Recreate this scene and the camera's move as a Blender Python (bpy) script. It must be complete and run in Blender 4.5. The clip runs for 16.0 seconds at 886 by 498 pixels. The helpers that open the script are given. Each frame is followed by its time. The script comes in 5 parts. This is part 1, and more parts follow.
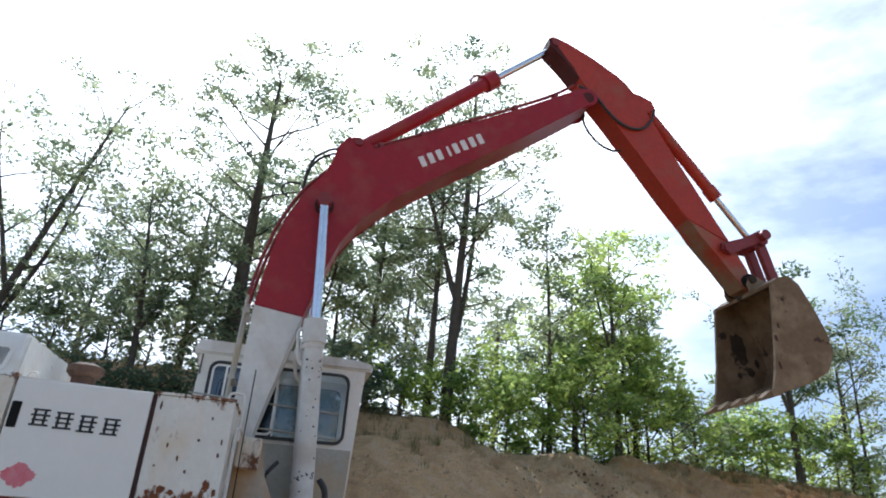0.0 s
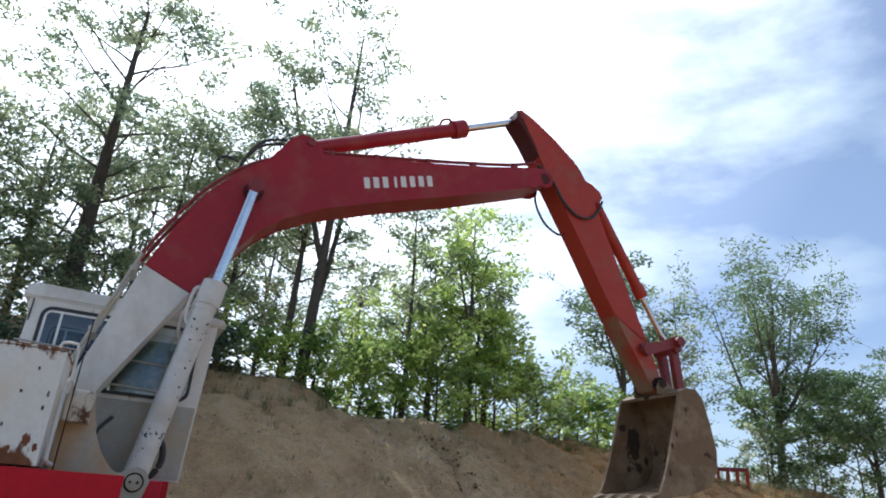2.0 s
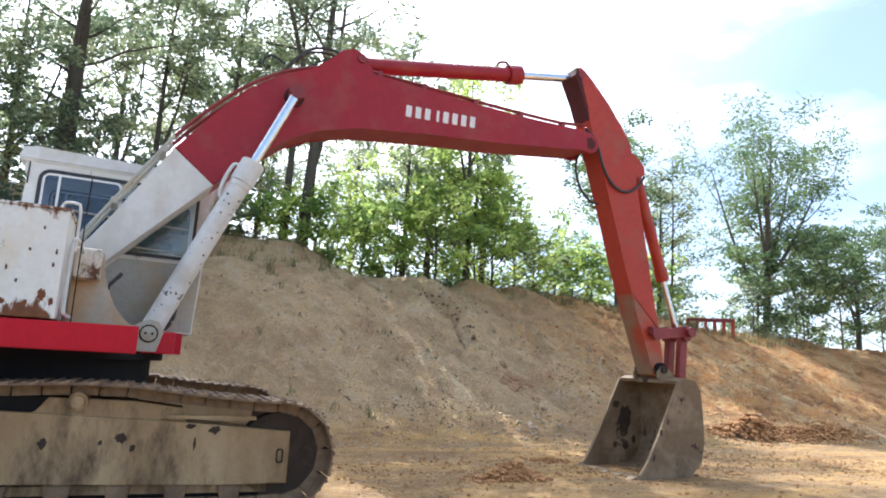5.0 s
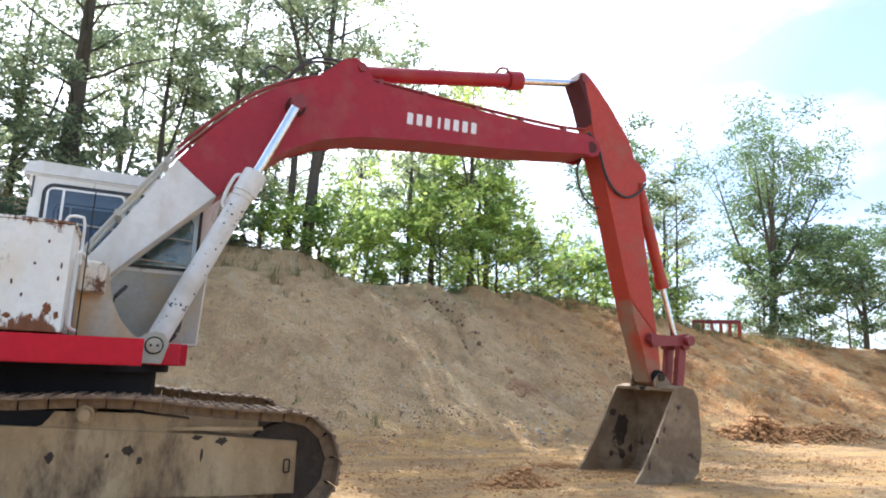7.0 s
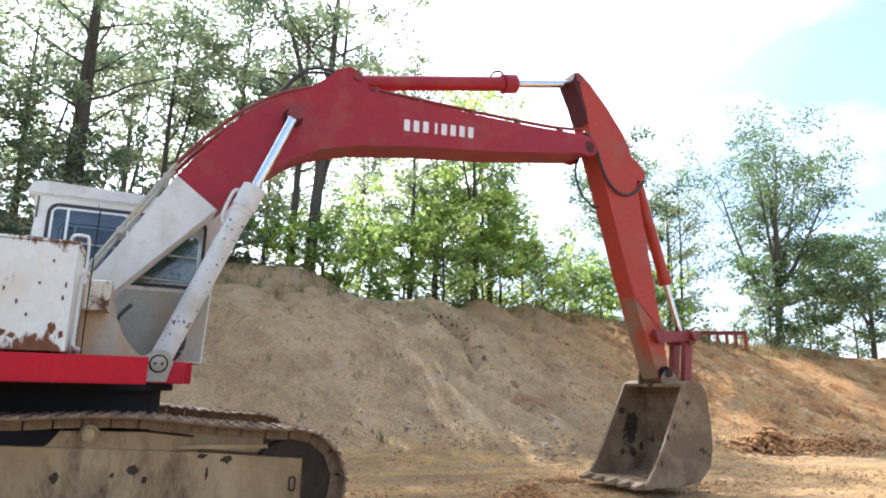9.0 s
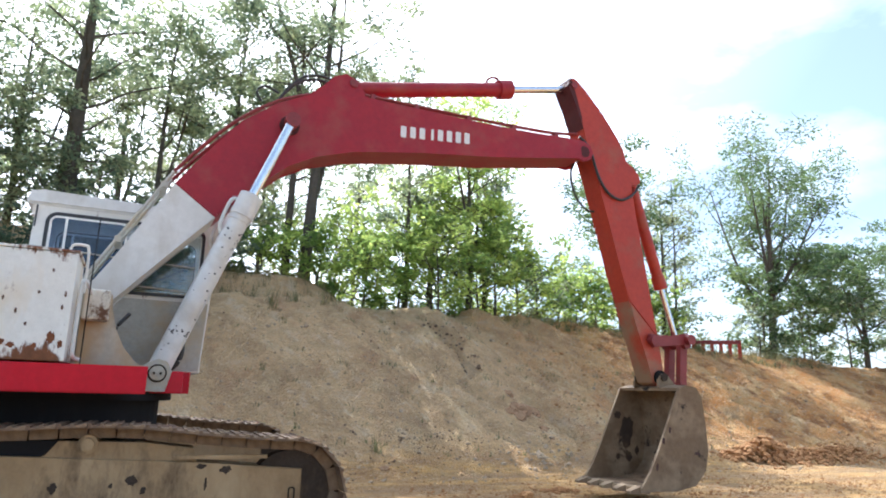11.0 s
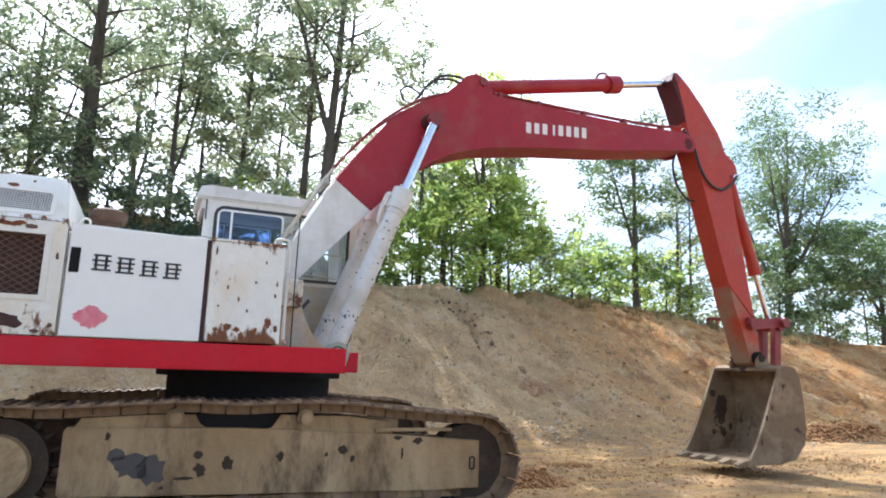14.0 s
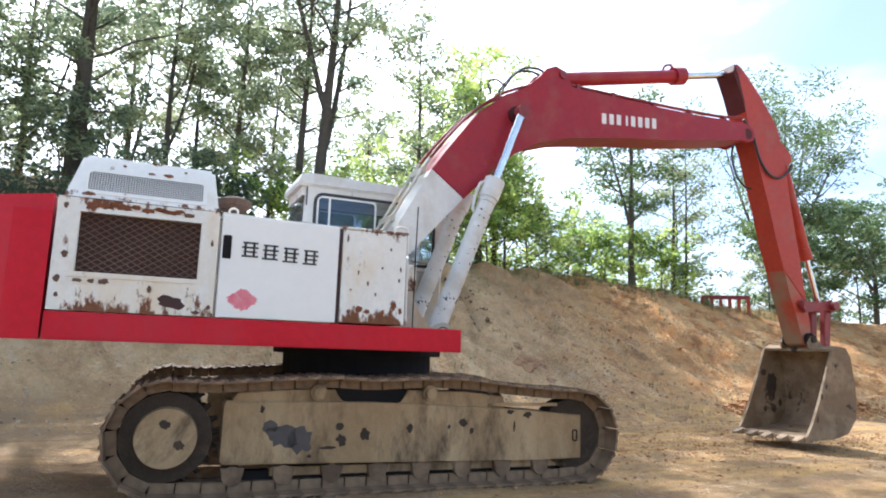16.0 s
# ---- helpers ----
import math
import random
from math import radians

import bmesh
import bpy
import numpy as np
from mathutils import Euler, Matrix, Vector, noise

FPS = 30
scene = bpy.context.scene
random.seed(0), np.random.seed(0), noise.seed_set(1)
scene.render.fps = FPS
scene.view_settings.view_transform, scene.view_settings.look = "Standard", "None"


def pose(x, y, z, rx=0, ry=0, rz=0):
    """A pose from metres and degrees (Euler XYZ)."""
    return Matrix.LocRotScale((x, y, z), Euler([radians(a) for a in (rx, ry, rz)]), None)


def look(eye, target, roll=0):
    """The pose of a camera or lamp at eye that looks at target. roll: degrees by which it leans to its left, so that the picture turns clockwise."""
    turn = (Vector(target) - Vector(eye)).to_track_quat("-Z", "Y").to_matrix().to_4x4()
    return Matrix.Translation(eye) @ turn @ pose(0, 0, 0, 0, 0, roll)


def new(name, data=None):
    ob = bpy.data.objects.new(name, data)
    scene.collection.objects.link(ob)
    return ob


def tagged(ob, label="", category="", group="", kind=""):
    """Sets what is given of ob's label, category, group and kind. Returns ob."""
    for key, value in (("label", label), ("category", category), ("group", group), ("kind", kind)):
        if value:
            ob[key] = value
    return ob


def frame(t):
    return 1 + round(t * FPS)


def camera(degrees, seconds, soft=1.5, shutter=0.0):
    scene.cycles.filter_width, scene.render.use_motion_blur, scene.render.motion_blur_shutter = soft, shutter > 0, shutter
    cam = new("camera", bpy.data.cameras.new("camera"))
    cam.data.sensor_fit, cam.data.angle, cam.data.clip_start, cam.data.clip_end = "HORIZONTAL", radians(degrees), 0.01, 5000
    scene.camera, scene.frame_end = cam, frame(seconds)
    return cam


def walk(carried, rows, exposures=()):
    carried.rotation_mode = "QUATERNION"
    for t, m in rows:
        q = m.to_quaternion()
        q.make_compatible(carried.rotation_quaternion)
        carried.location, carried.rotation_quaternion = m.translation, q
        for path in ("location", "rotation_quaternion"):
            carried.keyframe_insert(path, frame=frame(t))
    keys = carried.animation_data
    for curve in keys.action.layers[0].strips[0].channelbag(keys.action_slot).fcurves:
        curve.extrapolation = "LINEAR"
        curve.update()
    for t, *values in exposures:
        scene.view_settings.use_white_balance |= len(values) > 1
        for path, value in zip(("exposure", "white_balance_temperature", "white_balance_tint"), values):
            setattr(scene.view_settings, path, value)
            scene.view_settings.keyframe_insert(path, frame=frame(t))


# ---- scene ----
EXPO = [(0, 0.02, 5480, 12.5), (1.5, -0.09, 5420, 12.5), (2.5, 0.03, 5450, 12.5), (3.5, 0.42, 5520, 13), (6, 0.98, 5640, 13), (9, 1.0, 5640, 13), (12, 0.87, 5590, 13), (16, 0.94, 5600, 13)]
cam = camera(67.76, 16.0, soft=1.9)
walk(cam, [
    (0, pose(1.157, -7.498, 1.326, 113.72, -3.66, -13.49)),
    (0.5, pose(1.189, -7.517, 1.316, 113.97, -3.89, -16.84)),
    (1, pose(1.193, -7.508, 1.328, 113.53, -4.16, -20.91)),
    (1.5, pose(1.201, -7.505, 1.317, 112.88, -3.89, -24.00)),
    (2, pose(1.197, -7.518, 1.314, 111.68, -4.00, -25.81)),
    (2.5, pose(1.198, -7.540, 1.281, 108.71, -4.43, -25.94)),
    (3, pose(1.201, -7.550, 1.245, 105.95, -4.01, -26.29)),
    (3.5, pose(1.206, -7.559, 1.214, 101.63, -3.66, -25.94)),
    (6, pose(1.223, -7.559, 1.227, 99.78, -2.94, -25.44)),
    (6.5, pose(1.223, -7.559, 1.227, 100.32, -2.55, -25.18)),
    (7, pose(1.223, -7.559, 1.227, 100.45, -2.16, -25.13)),
    (7.5, pose(1.223, -7.559, 1.227, 100.48, -2.07, -25.02)),
    (8, pose(1.223, -7.559, 1.227, 100.79, -1.82, -24.85)),
    (8.5, pose(1.223, -7.559, 1.227, 100.78, -1.75, -24.48)),
    (9, pose(1.223, -7.559, 1.227, 101.69, -1.49, -24.69)),
    (11.5, pose(1.223, -7.559, 1.227, 102.52, -1.47, -25.17)),
    (12, pose(1.223, -7.559, 1.227, 102.45, -1.24, -24.88)),
    (12.5, pose(1.223, -7.559, 1.227, 102.31, -1.17, -24.46)),
    (13, pose(1.223, -7.559, 1.227, 101.97, -1.47, -24.54)),
    (13.5, pose(1.223, -7.559, 1.227, 101.11, -1.61, -24.30)),
    (14, pose(1.223, -7.559, 1.227, 100.43, -1.70, -24.01)),
    (14.5, pose(1.223, -7.559, 1.227, 99.82, -1.59, -23.93)),
    (15, pose(1.223, -7.559, 1.227, 99.31, -1.54, -24.01)),
    (15.5, pose(1.223, -7.559, 1.227, 98.90, -1.77, -24.12)),
    (16, pose(1.223, -7.559, 1.227, 98.40, -2.03, -24.39)),
], exposures=EXPO)

# ---- light ----
SUN_AZ, SUN_EL = radians(5.5), radians(46.5)
world = bpy.data.worlds.new("sky")
world.use_nodes = True
scene.world = world
wn, wl = world.node_tree.nodes, world.node_tree.links
wn.clear()
w_out = wn.new("ShaderNodeOutputWorld")
w_bg = wn.new("ShaderNodeBackground")
w_sky = wn.new("ShaderNodeTexSky")
w_sky.sky_type = "NISHITA"
w_sky.sun_disc = False
w_sky.sun_elevation, w_sky.sun_rotation = SUN_EL, -SUN_AZ
w_sky.dust_density, w_sky.ozone_density = 1.5, 1.5
w_co = wn.new("ShaderNodeTexCoord")
w_map = wn.new("ShaderNodeMapping")
w_map.inputs["Scale"].default_value = (1.0, 1.6, 3.2)
w_map.inputs["Rotation"].default_value = (0.0, 0.35, 0.4)
w_noise = wn.new("ShaderNodeTexNoise")
w_noise.inputs["Scale"].default_value = 2.6
w_noise.inputs["Detail"].default_value = 6.0
w_noise.inputs["Roughness"].default_value = 0.55
w_ramp = wn.new("ShaderNodeValToRGB")
w_ramp.color_ramp.elements[0].position, w_ramp.color_ramp.elements[1].position = 0.48, 0.75
w_ramp.color_ramp.elements[0].color = (0.24, 0.24, 0.24, 1)
w_mix = wn.new("ShaderNodeMixRGB")
wl.new(w_co.outputs["Generated"], w_map.inputs["Vector"])
wl.new(w_map.outputs[0], w_noise.inputs["Vector"])
w_dot = wn.new("ShaderNodeVectorMath")
w_dot.operation = "DOT_PRODUCT"
w_dot.inputs[1].default_value = (-math.sin(SUN_AZ) * math.cos(SUN_EL), math.cos(SUN_AZ) * math.cos(SUN_EL), math.sin(SUN_EL))
wl.new(w_co.outputs["Generated"], w_dot.inputs[0])
w_near = wn.new("ShaderNodeMapRange")  # thin cloud glows towards the sun
w_near.inputs[1].default_value, w_near.inputs[2].default_value, w_near.inputs[3].default_value, w_near.inputs[4].default_value = 0.60, 0.96, 0.0, 1.0
wl.new(w_dot.outputs["Value"], w_near.inputs[0])
w_cover = wn.new("ShaderNodeMath")
w_cover.operation = "MULTIPLY_ADD"
w_cover.inputs[1].default_value = 0.30
wl.new(w_near.outputs[0], w_cover.inputs[0])
wl.new(w_noise.outputs["Fac"], w_cover.inputs[2])
wl.new(w_cover.outputs[0], w_ramp.inputs[0])
w_glow = wn.new("ShaderNodeMixRGB")
w_glow.inputs[1].default_value, w_glow.inputs[2].default_value = (6.0, 6.8, 7.1, 1), (21.0, 20.7, 20.0, 1)
wl.new(w_near.outputs[0], w_glow.inputs[0])
wl.new(w_glow.outputs[0], w_mix.inputs[2])
wl.new(w_ramp.outputs[0], w_mix.inputs[0])
wl.new(w_sky.outputs[0], w_mix.inputs[1])
wl.new(w_mix.outputs[0], w_bg.inputs[0])
wl.new(w_bg.outputs[0], w_out.inputs[0])
w_bg.inputs[1].default_value = 0.13

sun = new("sun", bpy.data.lights.new("sun", "SUN"))
sun.data.energy, sun.data.angle, sun.data.color = 5.0, radians(0.53), (1.0, 0.94, 0.84)
sun_dir = Vector((-math.sin(SUN_AZ) * math.cos(SUN_EL), math.cos(SUN_AZ) * math.cos(SUN_EL), math.sin(SUN_EL)))
sun.matrix_world = look(sun_dir * 60, (0, 0, 0))


# ---- materials ----
def material(name, base, second=None, rough=0.6, metal=0.0, scale=4.0, amount=0.5, bump=0.1, bump_scale=60.0,
             rust=None, rust_at=0.62, rust_scale=5.0, spread=0.06, dirt=None, dirt_at=0.55, streak=1.0, spec=0.5, low=None, high=None, fleck=0.72):
    """Painted or earthy surface: two tones, an optional rust layer, an optional film of dirt, fine relief."""
    m = bpy.data.materials.new(name)
    m.use_nodes = True
    n, l = m.node_tree.nodes, m.node_tree.links
    b = n["Principled BSDF"]
    b.inputs["Specular IOR Level"].default_value = spec
    co = n.new("ShaderNodeTexCoord")

    def tex(sc, detail=6.0, stretch=1.0, rough_=0.6):
        mp = n.new("ShaderNodeMapping")
        mp.inputs["Scale"].default_value = (1, 1, 1 / stretch)
        t = n.new("ShaderNodeTexNoise")
        t.inputs["Scale"].default_value, t.inputs["Detail"].default_value, t.inputs["Roughness"].default_value = sc, detail, rough_
        l.new(co.outputs["Object"], mp.inputs["Vector"])
        l.new(mp.outputs[0], t.inputs["Vector"])
        return t

    def mix(fac, a, c):
        x = n.new("ShaderNodeMixRGB")
        for sock, v in ((x.inputs[0], fac), (x.inputs[1], a), (x.inputs[2], c)):
            if isinstance(v, (tuple, float)):
                sock.default_value = v if isinstance(v, float) else (*v, 1)
            else:
                l.new(v, sock)
        return x.outputs[0]

    def ramp(src, lo, hi):
        r = n.new("ShaderNodeMapRange")
        r.inputs[1].default_value, r.inputs[2].default_value = lo, hi
        l.new(src, r.inputs[0])
        return r.outputs[0]

    second = second or tuple(c * 0.7 for c in base)
    t1 = tex(scale)
    colour = mix(ramp(t1.outputs["Fac"], 0.5 - amount / 2, 0.5 + amount / 2), base, second)
    fine = tex(scale * 9)
    colour = mix(ramp(fine.outputs["Fac"], 0.35, 1.1), colour, tuple(c * fleck for c in second))
    roughness = None
    if dirt:
        t3 = tex(2.3, 8.0, streak)
        colour = mix(ramp(t3.outputs["Fac"], dirt_at - 0.12, dirt_at + 0.14), colour, dirt)
    if rust:
        t2 = tex(rust_scale, 9.0, streak, 0.68)
        source = t2.outputs["Fac"]
        for band in (low, high):
            if not band:
                continue
            xyz = n.new("ShaderNodeSeparateXYZ")
            l.new(co.outputs["Object"], xyz.inputs[0])
            edge = ramp(xyz.outputs["Z"], band[1], band[0])
            plus = n.new("ShaderNodeMath")
            plus.operation = "MULTIPLY_ADD"
            plus.inputs[1].default_value = band[2]
            l.new(edge, plus.inputs[0])
            l.new(source, plus.inputs[2])
            source = plus.outputs[0]
        k = ramp(source, rust_at - spread, rust_at + spread)
        t4 = tex(22.0)
        rc = mix(t4.outputs["Fac"], rust, tuple(c * 0.35 for c in rust))
        colour = mix(k, colour, rc)
        rr = n.new("ShaderNodeMapRange")
        rr.inputs[3].default_value, rr.inputs[4].default_value = rough, 0.9
        l.new(k, rr.inputs[0])
        roughness = rr.outputs[0]
    l.new(colour, b.inputs["Base Color"])
    b.inputs["Metallic"].default_value = metal
    if roughness:
        l.new(roughness, b.inputs["Roughness"])
    else:
        rr = n.new("ShaderNodeMapRange")
        rr.inputs[3].default_value, rr.inputs[4].default_value = max(rough - 0.12, 0.05), min(rough + 0.12, 1)
        l.new(t1.outputs["Fac"], rr.inputs[0])
        l.new(rr.outputs[0], b.inputs["Roughness"])
    bt = tex(bump_scale, 4.0)
    bp = n.new("ShaderNodeBump")
    bp.inputs["Strength"].default_value, bp.inputs["Distance"].default_value = bump, 0.02
    l.new(bt.outputs["Fac"], bp.inputs["Height"])
    l.new(bp.outputs[0], b.inputs["Normal"])
    return m


RUST = (0.16, 0.06, 0.025)
red_boom = material("red_boom_paint", (0.34, 0.016, 0.022), (0.27, 0.014, 0.024), 0.42, spec=0.3, scale=1.6, bump=0.05, rust=RUST, rust_at=0.72, rust_scale=6, dirt=(0.27, 0.05, 0.04), dirt_at=0.62)
red_arm = material("orange_red_arm_paint", (0.44, 0.05, 0.02), (0.35, 0.036, 0.02), 0.42, spec=0.3, scale=1.8, bump=0.05, rust=RUST, rust_at=0.70, rust_scale=7, dirt=(0.27, 0.09, 0.05), dirt_at=0.66)
red_fresh = material("fresh_red_paint", (0.56, 0.005, 0.020), (0.48, 0.005, 0.017), 0.36, scale=2.0, bump=0.03, spec=0.2, dirt=(0.44, 0.02, 0.035), dirt_at=0.60, streak=2.0)
red_dark = material("dark_red_paint", (0.26, 0.03, 0.03), (0.18, 0.02, 0.02), 0.5, bump=0.08, rust=RUST, rust_at=0.66)
dark_red_deep = material("deep_dark_red_paint", (0.10, 0.022, 0.02), (0.06, 0.018, 0.016), 0.6, bump=0.1, scale=4, spec=0.2)
white_clean = material("white_panel_paint", (0.80, 0.79, 0.745), (0.76, 0.745, 0.69), 0.42, scale=1.1, bump=0.02, rust=(0.45, 0.27, 0.10), rust_at=0.74, rust_scale=3.0, spread=0.12, streak=3.5, fleck=0.95)
white_worn = material("worn_white_paint", (0.78, 0.755, 0.69), (0.70, 0.67, 0.60), 0.55, scale=2.2, bump=0.10, rust=(0.22, 0.10, 0.05), rust_at=0.66, rust_scale=6.0, spread=0.03, dirt=(0.56, 0.44, 0.28), dirt_at=0.68, streak=2.2, fleck=0.9)
white_rusty = material("rust_eaten_white_paint", (0.78, 0.765, 0.70), (0.70, 0.68, 0.61), 0.6, scale=2.6, bump=0.15, rust=(0.24, 0.095, 0.04), rust_at=0.655, rust_scale=7.0, spread=0.03, dirt=(0.66, 0.53, 0.34), dirt_at=0.63, streak=2.4, low=(1.42, 1.66, 0.165), high=(2.33, 2.20, 0.14), fleck=0.88)
white_hood = material("rust_edged_white_paint", (0.78, 0.765, 0.71), (0.70, 0.68, 0.62), 0.55, scale=2.2, bump=0.10, rust=(0.24, 0.10, 0.045), rust_at=0.675, rust_scale=7.0, spread=0.03, dirt=(0.60, 0.52, 0.38), dirt_at=0.66, streak=1.6, low=(2.36, 2.42, 0.13), high=(2.77, 2.70, 0.14), fleck=0.9)
white_boom = material("chalky_white_boom_paint", (0.70, 0.69, 0.65), (0.60, 0.59, 0.55), 0.6, scale=1.6, bump=0.08, dirt=(0.44, 0.40, 0.33), dirt_at=0.62, rust=RUST, rust_at=0.73, streak=2.0, fleck=0.86)
beige_frame = material("stained_beige_steel", (0.50, 0.46, 0.36), (0.40, 0.36, 0.28), 0.65, scale=2.2, bump=0.1, dirt=(0.46, 0.28, 0.11), dirt_at=0.53, rust=RUST, rust_at=0.66, streak=2.5)
white_stained = material("rust_stained_white_paint", (0.72, 0.69, 0.60), (0.60, 0.56, 0.47), 0.6, scale=3, bump=0.1, dirt=(0.52, 0.40, 0.24), dirt_at=0.52, rust=(0.17, 0.08, 0.04), rust_at=0.585, rust_scale=7.0, spread=0.04, streak=2.0)
grey_frame = material("grey_primer_steel", (0.46, 0.45, 0.39), (0.37, 0.36, 0.31), 0.65, scale=3.0, bump=0.1, dirt=(0.42, 0.33, 0.20), dirt_at=0.55, rust=RUST, rust_at=0.70)
mud_frame = material("mud_caked_track_frame", (0.37, 0.245, 0.122), (0.27, 0.175, 0.088), 0.9, spec=0.2, scale=1.7, bump=0.6, bump_scale=16, rust=(0.16, 0.105, 0.062), rust_at=0.585, rust_scale=3.0, spread=0.09, dirt=(0.45, 0.32, 0.175), dirt_at=0.57, streak=2.6, fleck=0.75)
mud_steel = material("worn_brown_track_steel", (0.155, 0.092, 0.052), (0.095, 0.058, 0.036), 0.7, metal=0.0, spec=0.3, scale=5, bump=0.5, bump_scale=40, dirt=(0.30, 0.20, 0.115), dirt_at=0.58)
grime = material("dark_caked_grime", (0.075, 0.054, 0.038), (0.045, 0.033, 0.024), 0.9, spec=0.15, scale=5, bump=0.5, bump_scale=30, dirt=(0.15, 0.10, 0.06), dirt_at=0.66)
rust_orange = material("orange_brown_rust", (0.25, 0.10, 0.045), (0.14, 0.055, 0.03), 0.9, spec=0.2, scale=12, bump=0.3)
mesh_tan = material("dusty_tan_wire", (0.24, 0.17, 0.115), (0.12, 0.07, 0.05), 0.8, spec=0.2, scale=3, bump=0.1)
bucket_steel = material("earth_stained_bucket_steel", (0.215, 0.142, 0.078), (0.155, 0.10, 0.056), 0.7, spec=0.3, scale=2.2, bump=0.25, bump_scale=30, rust=(0.04, 0.03, 0.026), rust_at=0.60, rust_scale=2.8, spread=0.03, dirt=(0.33, 0.24, 0.145), dirt_at=0.56)
arm_tip_steel = material("scuffed_brown_arm_end", (0.42, 0.05, 0.022), (0.34, 0.055, 0.028), 0.45, spec=0.3, scale=2.4, bump=0.1, dirt=(0.23, 0.145, 0.085), dirt_at=0.47)
iron_and_gap_black = material("black_greasy_iron_and_dark_gaps", (0.012, 0.011, 0.012), (0.02, 0.018, 0.017), 0.85, scale=4, bump=0.2, spec=0.12)
rubber = material("black_rubber_hose", (0.018, 0.018, 0.019), (0.03, 0.03, 0.03), 0.55, scale=8, bump=0.05)
chrome = material("polished_chrome_rod", (0.75, 0.77, 0.80), (0.62, 0.64, 0.68), 0.16, metal=1.0, scale=6, bump=0.01)
dull_steel = material("dull_bare_steel", (0.45, 0.44, 0.42), (0.32, 0.31, 0.30), 0.4, metal=0.8, scale=6, bump=0.08)
peeled_grey = material("blue_grey_peeled_steel", (0.075, 0.068, 0.068), (0.12, 0.10, 0.085), 0.85, spec=0.15, scale=9, bump=0.3)
rust_brown = material("rusted_brown_cap", (0.16, 0.09, 0.055), (0.10, 0.055, 0.035), 0.8, scale=6, bump=0.2)
core_brown = material("rusty_radiator_core", (0.075, 0.035, 0.028), (0.045, 0.02, 0.018), 0.85, scale=9, bump=0.4, bump_scale=90)
grille_grey = material("grey_grille", (0.15, 0.15, 0.14), (0.10, 0.10, 0.095), 0.75, scale=20, bump=0.4, bump_scale=120)
ink_black = material("black_lettering_paint", (0.02, 0.02, 0.022), (0.03, 0.03, 0.03), 0.5, scale=8, bump=0.02)
ink_white = material("white_lettering_paint", (0.80, 0.78, 0.74), (0.70, 0.66, 0.64), 0.5, scale=8, bump=0.02)
ink_pink = material("faded_pink_emblem_paint", (0.62, 0.10, 0.15), (0.70, 0.26, 0.29), 0.5, scale=14, bump=0.02, rust=(0.74, 0.68, 0.62), rust_at=0.60, rust_scale=16)
seat_and_hood_black = material("black_vinyl_and_hood_dark", (0.03, 0.03, 0.032), (0.02, 0.02, 0.02), 0.5, scale=8, bump=0.1)
bark = material("grey_brown_bark", (0.115, 0.10, 0.078), (0.065, 0.058, 0.045), 0.9, scale=7, bump=0.8, bump_scale=22, streak=3.0)
stone_mat = material("pale_stone", (0.50, 0.39, 0.26), (0.38, 0.29, 0.19), 0.9, scale=9, bump=0.4, spec=0.2)
dark_stone = material("dark_brown_stone", (0.23, 0.16, 0.105), (0.15, 0.105, 0.07), 0.95, scale=9, bump=0.4, spec=0.1)
red_stone = material("red_brown_stone", (0.40, 0.25, 0.14), (0.28, 0.17, 0.095), 0.95, scale=6, bump=0.7, spec=0.1)
clod_mat = material("orange_earth_clod", (0.50, 0.26, 0.095), (0.30, 0.145, 0.055), 0.95, scale=8, bump=0.8, bump_scale=30)


def glass_material(name, tint):
    m = bpy.data.materials.new(name)
    m.use_nodes = True
    b = m.node_tree.nodes["Principled BSDF"]
    b.inputs["Base Color"].default_value = (*tint, 1)
    b.inputs["Roughness"].default_value, b.inputs["Transmission Weight"].default_value, b.inputs["IOR"].default_value = 0.03, 1.0, 1.45
    return m


glass = glass_material("cab_glass", (0.74, 0.82, 0.88))
# Blue tint paints the sky's reflection into the sliding panes.
glass_sky_tint = glass_material("sky_reflection_tinted_glass", (0.25, 0.36, 0.55))


